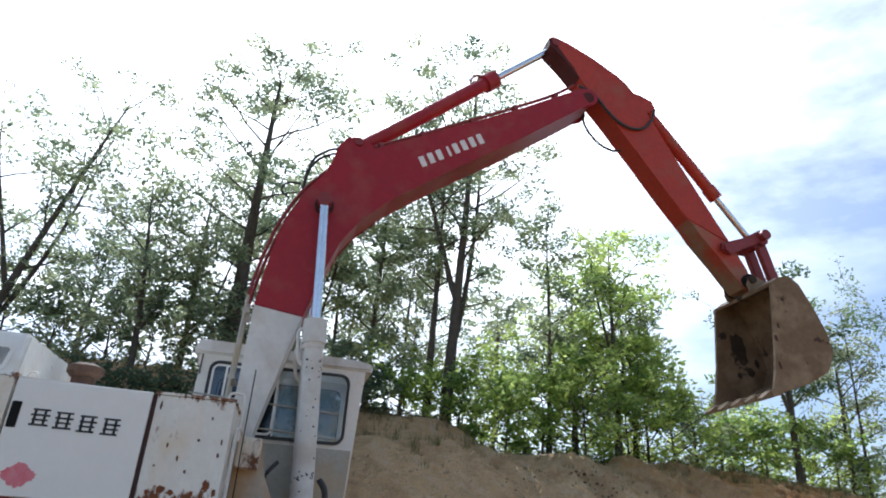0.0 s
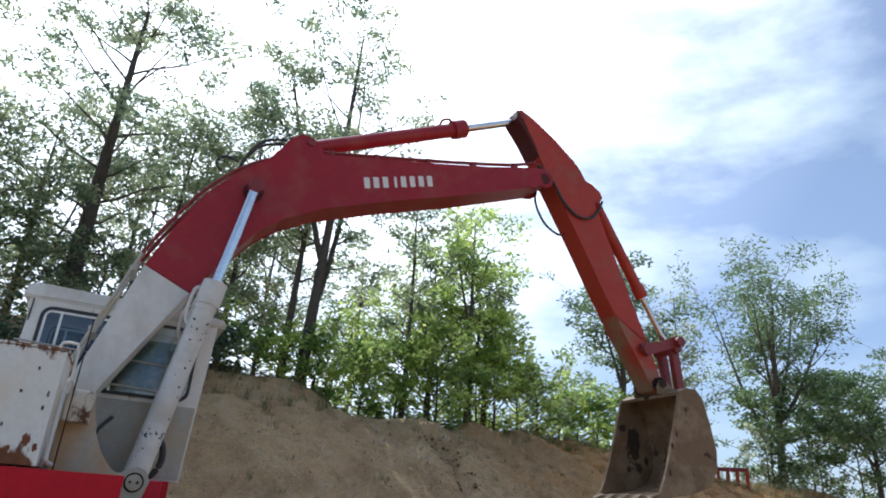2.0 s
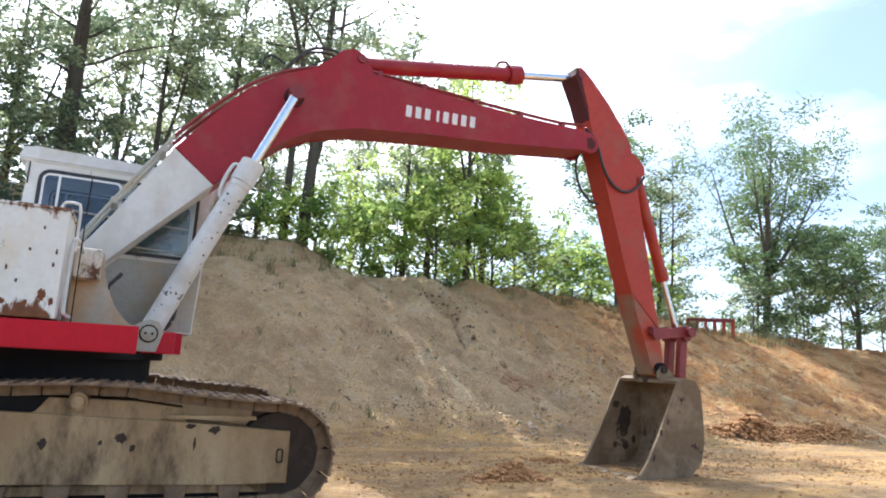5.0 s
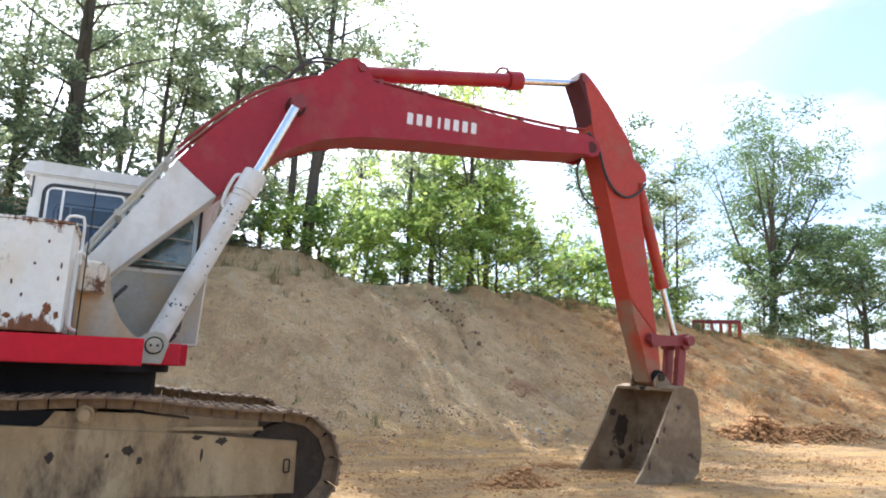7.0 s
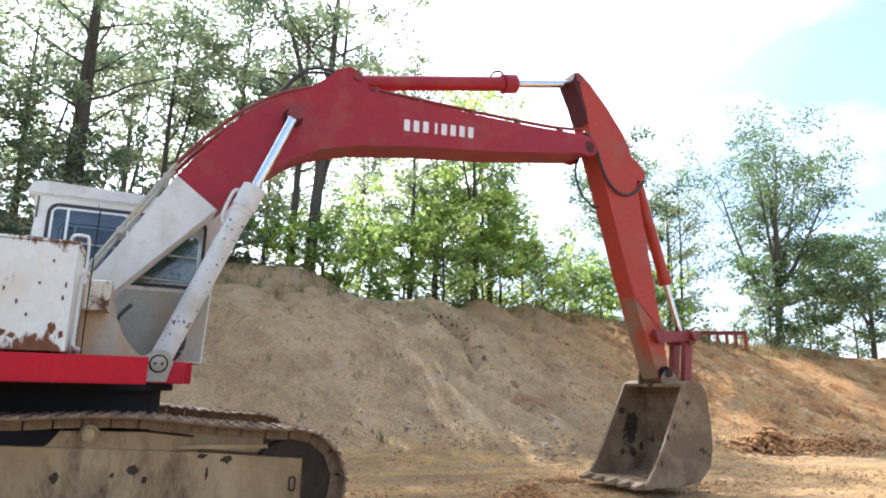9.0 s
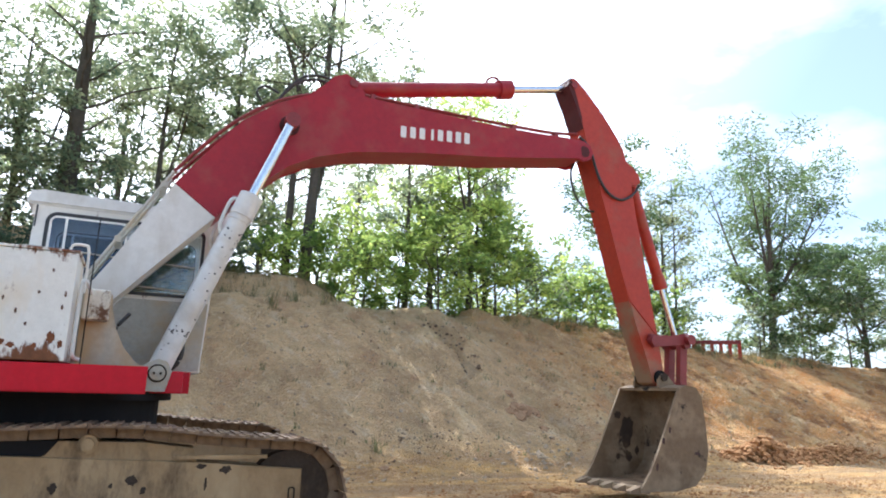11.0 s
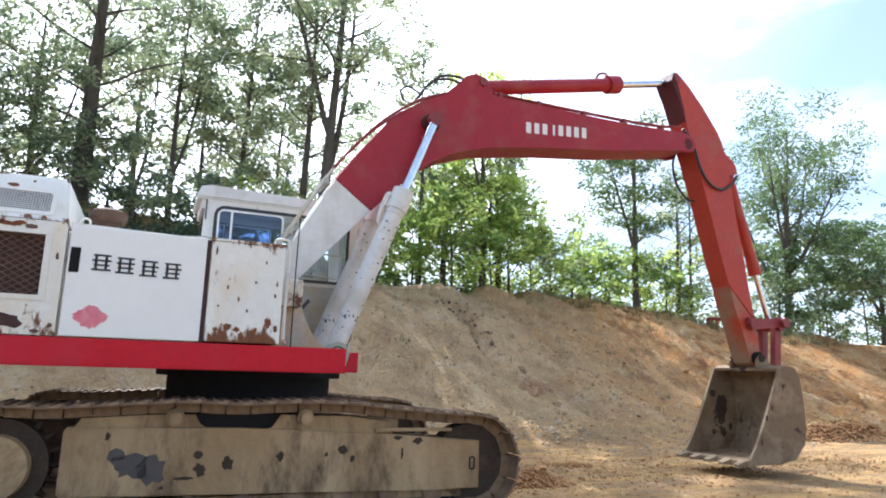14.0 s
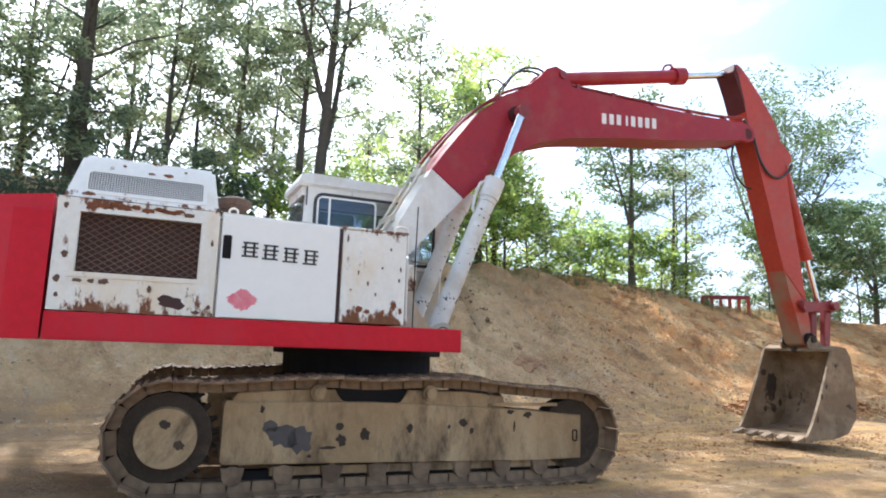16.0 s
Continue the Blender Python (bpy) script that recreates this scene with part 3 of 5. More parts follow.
def turn(deg):
    """Rotation in the boom's plane, from x towards z."""
    return Matrix.Rotation(radians(-deg), 4, "Y")


def boom_at(t):
    return Matrix.Translation(FOOT) @ turn(glide(BOOM, t))


def arm_at(t):
    return Matrix.Translation(boom_at(t) @ (ELBOW - FOOT)) @ turn(glide(ARM, t))


def bucket_at(t):
    return Matrix.Translation(arm_at(t) @ (PIN - ELBOW)) @ turn(glide(BUCKET, t))


def aim(p, q):
    """A pose at p whose x axis points at q, in the boom's plane."""
    d = q - p
    return Matrix.Translation(p) @ turn(math.degrees(math.atan2(d.z, d.x)))


excavator = tagged(new("excavator"), "red and white crawler excavator, worn paint, muddy tracks", "excavator")

# upper structure
deck = part("deck", prism(bm_new(), [(-2.37, 1.17), (1.32, 1.17), (1.32, 1.40), (-2.37, 1.40)], -1.35, -1.18, 0.012), red_fresh, excavator, "fresh red side beam of the upper deck")
bm = bm_new()
box(bm, -2.36, 1.22, -1.18, 1.32, 1.19, 1.385, 0.01)
part("deck_plate", bm, red_dark, excavator, "dark red deck plate")
for y in (-0.62, 0.22):
    part("deck_nose", box(bm_new(), 1.225, 1.66, y, y + 0.39, 1.175, 1.385, 0.012), red_fresh, excavator, "red nose of the deck under the boom cylinder")
part("deck_beam", prism(bm_new(), [(0.9, 1.17), (1.79, 1.17), (1.79, 1.40), (0.9, 1.40)], 0.30, 1.34, 0.012), red_fresh, excavator, "red deck beam below the cab")
part("slew_ring", rod(bm_new(), (0.65, 0, 0.86), (0.65, 0, 1.105), 0.84, seg=40), iron_and_gap_black, excavator, "black greasy slewing ring")
part("bearing_flange", rod(bm_new(), (0.65, 0, 1.105), (0.65, 0, 1.185), 0.95, seg=40), iron_and_gap_black, excavator)
part("ring_seat", rod(bm_new(), (0.65, 0, 0.80), (0.65, 0, 0.86), 0.92, seg=40), iron_and_gap_black, excavator)

bm = bm_new()
plan = [(-2.385, -1.36), (-2.57, -1.36), (-2.66, -1.335), (-2.98, -1.10), (-3.22, -0.78), (-3.36, -0.40), (-3.41, 0.0)]
plan += [(x, -y) for x, y in plan[-2::-1]]
low_ring, top_ring = [bm.verts.new((x, y, 1.17)) for x, y in plan], [bm.verts.new((x, y, 2.345)) for x, y in plan]
bm.faces.new(low_ring)
bm.faces.new(top_ring[::-1])
for i in range(len(plan)):
    j = (i + 1) % len(plan)
    bm.faces.new((low_ring[i], low_ring[j], top_ring[j], top_ring[i]))
bmesh.ops.bevel(bm, geom=[e for e in bm.edges if min(v.co.z for v in e.verts) > 2.3 and max(v.co.x for v in e.verts) < -2.5], offset=0.14, segments=4, affect="EDGES")
part("counterweight", bm, red_fresh, excavator, "rounded red counterweight")

body = part("body", box(bm_new(), -2.36, 0.0, -1.28, 0.50, 1.40, 2.28, 0.02), white_worn, excavator, "white engine housing")


def rounded(x0, x1, z0, z1, r, n=6):
    out = []
    for cx, cz, a0 in ((x1 - r, z1 - r, 0), (x0 + r, z1 - r, 90), (x0 + r, z0 + r, 180), (x1 - r, z0 + r, 270)):
        out += [(cx + r * math.cos(radians(a0 + 90 * i / n)), cz + r * math.sin(radians(a0 + 90 * i / n))) for i in range(n + 1)]
    return out


def ring(bm, outer, inner, y0, y1):
    """A frame between two outlines with the same number of points."""
    loops = [[bm.verts.new((x, y, z)) for x, z in o] for o in (outer, inner) for y in (y0, y1)]
    o0, o1, i0, i1 = loops
    n = len(o0)
    for k in range(n):
        j = (k + 1) % n
        bm.faces.new((o0[k], o0[j], i0[j], i0[k]))
        bm.faces.new((o1[k], i1[k], i1[j], o1[j]))
        bm.faces.new((o0[k], o1[k], o1[j], o0[j]))
        bm.faces.new((i0[k], i0[j], i1[j], i1[k]))
    return bm


def flake(x, z, w, h, y0, y1, seed):
    """A ragged patch where paint or mud has come off."""
    g = random.Random(seed)
    pts = []
    for k in range(18):
        a = 2 * math.pi * k / 18
        r = g.uniform(0.55, 1.0)
        pts.append((x + w / 2 * r * math.cos(a), z + h / 2 * r * math.sin(a)))
    return prism(bm_new(), pts, y0, y1)


def vent_panel():
    """The rusty radiator door with its meshed opening."""
    bm = bm_new()
    x0, x1, z0, z1 = -2.36, -1.10, 1.41, 2.335
    a0, a1, b0, b1 = -2.19, -1.25, 1.725, 2.22
    for r in ((x0, x1, z0, b0), (x0, x1, b1, z1), (x0, a0, b0, b1), (a1, x1, b0, b1)):
        box(bm, r[0], r[1], -1.35, -1.285, r[2], r[3])
    door = part("radiator_door", bm, white_rusty, excavator, "rust-eaten white radiator door with a mesh opening")
    part("radiator_core", box(bm_new(), a0 - 0.02, a1 + 0.02, -1.29, -1.281, b0 - 0.02, b1 + 0.02), core_brown, door, "rusty brown radiator core")
    bm = bm_new()
    step = 0.085
    for k in range(int((a1 - a0 + (b1 - b0) * 1.6) / step) + 1):
        for sign in (1, -1):
            pts = []
            for z in (b0, b1):
                x = (a0 + k * step - (z - b0) * 1.6) if sign > 0 else (a0 + k * step - (b1 - z) * 1.6)
                pts.append(Vector((x, -1.318, z)))
            p, q = pts
            d = q - p
            lo, hi = 0.0, 1.0
            if abs(d.x) > 1e-6:
                u = sorted(((a0 - p.x) / d.x, (a1 - p.x) / d.x))
                lo, hi = max(lo, u[0]), min(hi, u[1])
            if hi - lo > 0.02:
                rod(bm, p + d * lo, p + d * hi, 0.0036, seg=4)
    part("mesh_grille", bm, mesh_tan, door, "expanded metal mesh")
    bm = bm_new()
    for x, z in ((a0 - 0.03, b0), (a1 + 0.03, b0)):
        box(bm, x - 0.02, x + 0.02, -1.358, -1.345, b0, b1)
    for z in (b0 - 0.02, b1 + 0.02):
        box(bm, a0 - 0.05, a1 + 0.05, -1.358, -1.345, z - 0.02, z + 0.02)
    part("opening_frame", bm, white_rusty, door)
    part("bare_patch", flake(-1.44, 1.515, 0.27, 0.15, -1.3535, -1.3495, 4), core_brown, door, "patch of bare rusted metal")
    for k, (x, z, w, h) in enumerate(((-2.11, 2.27, 0.12, 0.08), (-1.95, 2.30, 0.10, 0.05), (-1.78, 2.30, 0.10, 0.05), (-1.60, 2.30, 0.12, 0.05), (-1.44, 2.30, 0.10, 0.04), (-2.02, 2.285, 0.13, 0.07), (-1.87, 2.29, 0.16, 0.065), (-1.69, 2.28, 0.12, 0.06), (-1.52, 2.285, 0.20, 0.05), (-1.36, 2.275, 0.12, 0.05),
                                      (-2.16, 1.655, 0.08, 0.04), (-2.06, 1.655, 0.07, 0.045), (-1.965, 1.655, 0.10, 0.06), (-1.62, 1.615, 0.04, 0.07), (-2.30, 2.26, 0.05, 0.06),
                                      (-2.27, 1.86, 0.06, 0.07), (-2.31, 1.66, 0.06, 0.07), (-2.30, 1.53, 0.04, 0.05), (-1.14, 1.49, 0.05, 0.05), (-1.15, 2.05, 0.03, 0.08), (-1.24, 1.44, 0.09, 0.04))):
        part("rust_patch", flake(x, z, w, h, -1.3595 if abs(z - 1.97) > 0.28 and -2.25 < x < -1.2 else -1.3535, -1.3495, 20 + k), rust_orange if k < 9 else rust_brown, door, "flaked rust")


vent_panel()


def hood():
    bm = bm_new()
    lower = [(-2.33, -1.33), (-1.11, -1.33), (-1.11, 0.4), (-2.33, 0.4)]
    upper = [(-2.23, -1.12), (-1.16, -1.12), (-1.16, 0.35), (-2.23, 0.35)]
    a = [bm.verts.new((x, y, 2.345)) for x, y in lower]
    c = [bm.verts.new((x, y, 2.76)) for x, y in upper]
    bm.faces.new(a[::-1])
    bm.faces.new(c)
    for i in range(4):
        j = (i + 1) % 4
        bm.faces.new((a[i], a[j], c[j], c[i]))
    bmesh.ops.bevel(bm, geom=[e for e in bm.edges if e.verts[0].co.z > 2.5 or e.verts[1].co.z > 2.5], offset=0.03, segments=3, affect="EDGES")
    h = part("hood", bm, white_hood, excavator, "raised white engine hood with a grille")
    bm = bm_new()
    tilt = Matrix.Translation((-1.71, -1.243, 2.50)) @ Matrix.Rotation(radians(-26.5), 4, "X")
    for i in range(46):
        p, q = tilt @ Vector((-0.45 + i * 0.02, -0.006, -0.10)), tilt @ Vector((-0.45 + i * 0.02, -0.006, 0.10))
        rod(bm, p, q, 0.004, seg=4)
    for i in range(11):
        p, q = tilt @ Vector((-0.455, -0.008, -0.10 + i * 0.02)), tilt @ Vector((0.455, -0.008, -0.10 + i * 0.02))
        rod(bm, p, q, 0.004, seg=4)
    part("hood_mesh", bm, grille_grey, h, "grey wire mesh")
    # Black sheet on the solid hood paints the darkness behind the mesh.
    bm = bm_new()
    box(bm, -0.46, 0.46, -0.004, 0.01, -0.105, 0.105)
    bmesh.ops.transform(bm, verts=bm.verts, matrix=tilt)
    part("hood_dark_sheet", bm, seat_and_hood_black, h)
    bm = bm_new()
    ring(bm, rounded(-0.49, 0.49, -0.135, 0.135, 0.04), rounded(-0.455, 0.455, -0.10, 0.10, 0.025), -0.014, 0.01)
    bmesh.ops.transform(bm, verts=bm.verts, matrix=tilt)
    part("grille_frame", bm, white_worn, h)
    for k, (x, z, w, hh) in enumerate(((0.02, 0.15, 0.07, 0.03), (0.16, 0.15, 0.10, 0.05), (-0.44, -0.14, 0.12, 0.05), (-0.2, 0.2, 0.03, 0.03), (0.3, 0.21, 0.03, 0.02))):
        bm = flake(x, z, w, hh, -0.018, -0.012, 140 + k)
        bmesh.ops.transform(bm, verts=bm.verts, matrix=tilt)
        part("rust_patch", bm, rust_orange, h, "flaked rust")


hood()

bm = bm_new()
box(bm, -1.075, -0.005, -1.352, -1.285, 1.41, 2.325, 0.012)
door = part("engine_door", bm, white_clean, excavator, "plain white engine door with black writing and a pink emblem")
bm = bm_new()
prism(bm, [(-1.075, 2.325), (-0.005, 2.30), (-0.005, 2.318), (-1.075, 2.345)], -1.34, 0.45)
part("engine_cover", bm, white_worn, excavator)
bm = bm_new()
box(bm, -1.06, -0.985, -1.357, -1.345, 1.93, 2.14, 0.01)
part("latch_recess", bm, iron_and_gap_black, door, "black latch recess")
bm = bm_new()
tube(bm, curve_points([(-1.02, -1.30, 2.33), (-1.02, -1.30, 2.375), (-0.985, -1.30, 2.395), (-0.95, -1.30, 2.375), (-0.95, -1.30, 2.325)]), 0.010)
part("lifting_eye", bm, white_worn, door)


def glyph_bars(x, z, w, h, kind):
    """Plain strokes of a painted sign."""
    bm = bm_new()
    y0, y1 = -1.3565, -1.3515
    strokes = [(0.06, 0.96, 0.86, 0.97), (0.0 + 0.04 * kind, 1.0, 0.56, 0.67), (0.10, 0.92, 0.30, 0.40), (0.0, 1.0 - 0.03 * kind, 0.02, 0.13), (0.14, 0.28, 0.13, 0.86), (0.66, 0.80, 0.13, 0.86)]
    for a, b, c, d in strokes:
        box(bm, x + a * w, x + b * w, y0, y1, z + c * h, z + d * h)
    return bm


for k, (x, z) in enumerate(((-0.895, 1.955), (-0.715, 1.945), (-0.53, 1.935), (-0.345, 1.93))):
    tagged(part("sign_mark", glyph_bars(x, z, 0.145, 0.145, k), ink_black, door, "black painted sign bars"), kind="stuff")
rq = random.Random(8)
petals = []
for k in range(48):
    a = 2 * math.pi * k / 48
    r = 0.092 * (0.80 + 0.25 * abs(math.cos(2 * a))) * rq.uniform(0.88, 1.08)
    petals.append((-0.86 + 1.35 * r * math.cos(a), 1.575 + r * math.sin(a)))
bm = prism(bm_new(), petals, -1.3555, -1.3515)
part("emblem", bm, ink_pink, door, "faded ragged pink emblem")

# Brown strip paints the gap's darkness together with the rusty edge beside it.
bm = bm_new()
box(bm, -0.03, 0.03, -1.33, -1.27, 1.40, 2.31)
part("gap_strip", bm, core_brown, excavator, "dark strip for the gap and rusty edge between the doors")
bm = bm_new()
box(bm, 0.035, 0.685, -1.345, -0.62, 1.415, 2.31, 0.012)
tool = part("tool_box", bm, white_rusty, excavator, "rusty white front tool box")
bm = bm_new()
box(bm, 0.02, 0.70, -1.355, -0.60, 2.312, 2.335, 0.006)
for k, (x, z, w, h) in enumerate(((0.12, 1.52, 0.06, 0.06), (0.22, 1.55, 0.13, 0.09), (0.30, 1.53, 0.09, 0.07), (0.46, 1.53, 0.07, 0.08), (0.57, 1.60, 0.10, 0.14), (0.64, 1.55, 0.06, 0.1), (0.30, 1.80, 0.03, 0.07),
                                  (0.44, 1.96, 0.04, 0.04), (0.20, 1.90, 0.025, 0.06), (0.62, 1.85, 0.035, 0.06), (0.52, 2.15, 0.03, 0.05), (0.08, 2.22, 0.04, 0.10), (0.38, 1.70, 0.03, 0.05), (0.63, 1.96, 0.03, 0.08), (0.13, 1.73, 0.03, 0.03))):
    part("rust_patch", flake(x, z, w * 0.75, h * 0.85, -1.3485, -1.344, 60 + k), rust_orange if k < 6 else rust_brown, tool, "flaked rust")
part("lid", bm, white_rusty, tool, "rust-edged lid")
bm = bm_new()
tube(bm, curve_points([(0.60, -1.2, 2.33), (0.62, -1.2, 2.40), (0.70, -1.2, 2.41), (0.745, -1.2, 2.36), (0.75, -1.2, 2.0)]), 0.012)
part("rail_hook", bm, white_worn, tool)
bm = bm_new()
tube(bm, curve_points([(0.80, -1.0, 2.02), (0.76, -1.16, 2.10), (0.735, -1.25, 2.08), (0.73, -1.26, 1.95), (0.73, -1.26, 1.55), (0.74, -1.24, 1.46), (0.78, -1.1, 1.44)]), 0.017)
part("handrail", bm, white_boom, excavator, "white tubular handrail")
bm = bm_new()
rod(bm, (-0.88, -0.3, 2.32), (-0.88, -0.3, 2.56), 0.11)
rod(bm, (-0.88, -0.3, 2.56), (-0.88, -0.3, 2.60), 0.13, 0.17)
rod(bm, (-0.88, -0.3, 2.60), (-0.88, -0.3, 2.665), 0.17)
rod(bm, (-0.88, -0.3, 2.665), (-0.88, -0.3, 2.70), 0.17, 0.09)
part("air_intake_cap", bm, rust_brown, excavator, "brown round air intake cap")

bm = bm_new()
tube(bm, curve_points(((1.02, -0.50, 1.45), (0.98, -0.52, 1.60), (1.02, -0.50, 1.78), (1.12, -0.48, 1.92))), 0.020, 8)
part("valve_hose", bm, rubber, excavator, "black hose bent beside the boom foot")
part("whip_pole", tube(bm_new(), [(0.80, -1.29, 1.40), (0.80, -1.30, 2.10), (0.805, -1.31, 2.62)], 0.006, 6), iron_and_gap_black, excavator, "thin black upright rod")

# boom foot brackets
for y0, y1 in ((-0.42, -0.36), (0.36, 0.42)):
    bm = bm_new()
    prism(bm, [(0.30, 1.385), (1.30, 1.385), (1.22, 1.44), (1.08, 1.62), (0.92, 1.90), (0.86, 2.03), (0.70, 2.10), (0.5, 2.10), (0.36, 2.0), (0.30, 1.8)], y0, y1, 0.006)
    part("boom_bracket", bm, grey_frame, excavator, "grey boom foot bracket")
bm = bm_new()
curve = [(1.32, 1.40), (1.20, 1.46), (1.10, 1.58), (1.02, 1.74), (0.97, 1.92), (0.96, 2.06)]
prism(bm, [(0.72, 1.40)] + curve + [(0.72, 2.06)], -0.72, -0.66, 0.006)
part("guard_plate", bm, beige_frame, excavator, "beige curved guard plate beside the boom foot")
bm = bm_new()
box(bm, 0.74, 0.95, -0.98, -0.73, 1.80, 2.07, 0.02)
part("valve_cover", bm, white_stained, excavator, "small white valve cover with bare spots")
bm = bm_new()
box(bm, 0.82, 1.25, -0.60, 0.55, 1.39, 1.44, 0.01)
part("front_deck", bm, grey_frame, excavator)
for y in (-0.42, 0.42):
    bm = bm_new()
    rod(bm, (CYL_FOOT.x, y - (0.265 if y < 0 else 0.15), CYL_FOOT.z), (CYL_FOOT.x, y + 0.15, CYL_FOOT.z), 0.068)
    head = part("cylinder_pin", bm, beige_frame, excavator, "dirty steel cylinder pin")
    if y < 0:
        for dx in (-0.03, 0.03):
            part("pin_bolt", rod(bm_new(), (CYL_FOOT.x + dx, -0.70, CYL_FOOT.z), (CYL_FOOT.x + dx, -0.683, CYL_FOOT.z), 0.013, seg=6), grime, head)
        bm = bm_new()
        tube(bm, [(CYL_FOOT.x + 0.078 * math.cos(radians(12 * k)), -0.668, CYL_FOOT.z + 0.078 * math.sin(radians(12 * k))) for k in range(31)], 0.008, 6)
        part("pin_seal", bm, grime, head, "dark grease round the pin")
for y in (-0.645, -0.31, 0.31, 0.54):
    bm = bm_new()
    prism(bm, [(1.25, 1.19), (1.50, 1.19), (1.55, 1.38), (1.50, 1.47), (1.42, 1.495), (1.33, 1.46), (1.25, 1.40)], y - 0.02, y + 0.02, 0.005)
    part("cylinder_bracket", bm, grey_frame, excavator)


# cab
def wall_with_hole(bm, outline4, hole, y0, y1):
    """A wall plate: a four-cornered outline (top right, top left, bottom left, bottom right) with a rounded hole."""
    outer = [c for c in outline4 for _ in range(len(hole) // 4)]
    return ring(bm, outer, hole, y0, y1)


def cab():
    y0, y1 = 0.62, 1.52
    hole = rounded(0.19, 1.80, 2.27, 3.06, 0.10)
    bm = bm_new()
    wall_with_hole(bm, [(2.00, 3.16), (0.06, 3.16), (0.0, 1.40), (1.90, 1.40)], hole, y0, y0 + 0.04)
    wall_with_hole(bm, [(2.00, 3.16), (0.06, 3.16), (0.0, 1.40), (1.90, 1.40)], hole, y1 - 0.04, y1)
    box(bm, 0.0, 0.05, y0 + 0.04, y1 - 0.04, 1.40, 2.35)
    box(bm, 0.02, 0.07, y0 + 0.04, y1 - 0.04, 3.04, 3.16)
    box(bm, 1.86, 1.91, y0 + 0.04, y1 - 0.04, 1.40, 1.95)
    box(bm, 1.94, 1.99, y0 + 0.04, y1 - 0.04, 3.05, 3.16)
    box(bm, 0.0, 1.9, y0 + 0.04, y1 - 0.04, 1.40, 1.45)
    shell = part("cab", bm, white_worn, excavator, "white operator cab, faded paint")
    bm = bm_new()
    prism(bm, [(0.02, 1.42), (1.89, 1.42), (1.925, 2.20), (0.04, 2.20)], y0 - 0.012, y0 - 0.002)
    part("lower_panel", bm, grey_frame, shell, "grey lower cab panel")
    bm = bm_new()
    prism(bm, [(-0.03, 3.15), (2.07, 3.15), (2.09, 3.19), (2.05, 3.25), (1.9, 3.275), (0.1, 3.315), (0.0, 3.30), (-0.04, 3.2)], y0 - 0.04, y1 + 0.04, 0.025)
    part("roof", bm, white_boom, shell, "white cab roof with rounded edges")
    for y in (y0 - 0.012, y1 + 0.012):
        bm = bm_new()
        ring(bm, rounded(0.165, 1.825, 2.245, 3.085, 0.12), rounded(0.20, 1.79, 2.28, 3.05, 0.095), y - 0.012, y + 0.012)
        part("window_gasket", bm, rubber, shell, "black rubber window gasket")
        bm = bm_new()
        ring(bm, rounded(0.205, 0.985, 2.285, 3.045, 0.06), rounded(0.228, 0.962, 2.308, 3.022, 0.045), y - 0.008, y + 0.016)
        box(bm, 0.355, 0.38, y - 0.006, y + 0.012, 2.30, 3.03)
        part("window_frame", bm, white_clean, shell, "white sliding window frame")
        for x0, x1, mat, text in ((0.21, 0.97, glass_sky_tint, "sliding window pane tinted blue for the reflected sky"), (0.985, 1.78, glass, "clear side window pane")):
            p = part("window_pane", prism(bm_new(), rounded(x0, x1, 2.29, 3.04, 0.05), y + 0.004, y + 0.010), mat, shell, text)
            p.visible_shadow = False
    for x, z0, z1 in ((0.045, 2.35, 3.04), (1.93, 1.95, 3.05)):
        p = part("window_pane", box(bm_new(), x - 0.003, x + 0.003, y0 + 0.05, y1 - 0.05, z0, z1), glass, shell)
        p.visible_shadow = False
    bm = bm_new()
    for z in (2.33, 2.62):
        rod(bm, (0.0, y0 - 0.05, z + 0.06), (1.75, y0 - 0.05, z - 0.02), 0.010, seg=8)
    part("guard_bar", bm, grey_frame, shell, "thin steel bars across the side window")
    bm = bm_new()
    box(bm, 0.35, 0.85, 0.85, 1.32, 1.75, 1.92, 0.05)
    box(bm, 0.30, 0.45, 0.85, 1.32, 1.88, 2.55, 0.05)
    box(bm, 0.42, 0.78, 0.92, 1.25, 1.45, 1.76)
    part("seat", bm, seat_and_hood_black, shell, "black operator seat")
    bm = bm_new()
    tube(bm, [(0.07, y0 - 0.02, 3.14), (0.07, y0 - 0.03, 2.9)], 0.008)
    part("work_light_wire", bm, rubber, shell)
    return shell


cab()


# ---- boom, arm, bucket ----
def shifted(points, origin):
    return [(x - origin.x, z - origin.z) for x, z in points]


boom = new("boom")
boom.parent = excavator
boom["label"] = "red boom with a white foot end"
TOP = [(0.50, 1.98), (0.76, 2.24), (0.90, 2.49), (1.39, 3.36), (1.56, 3.61), (1.74, 3.85), (2.02, 4.21), (2.40, 4.51), (2.72, 4.67), (3.06, 4.78), (3.5, 4.81), (5.02, 4.81), (5.81, 4.825), (6.34, 4.855), (6.70, 4.88)]
BOT = [(6.73, 4.60), (6.60, 4.58), (6.38, 4.54), (5.31, 4.36), (4.22, 4.22), (3.33, 4.07), (2.86, 3.93), (2.57, 3.77), (2.28, 3.50), (1.83, 3.04), (0.95, 2.09), (0.84, 1.88), (0.72, 1.77), (0.56, 1.75), (0.46, 1.84)]
SPLIT_B = (1.83, 3.04)
red_line = [p for p in TOP if p[0] >= 1.39] + [p for p in BOT if p[0] >= 1.83]
white_line = [p for p in TOP if p[0] <= 1.39] + [SPLIT_B] + [p for p in BOT if p[0] < 1.83]
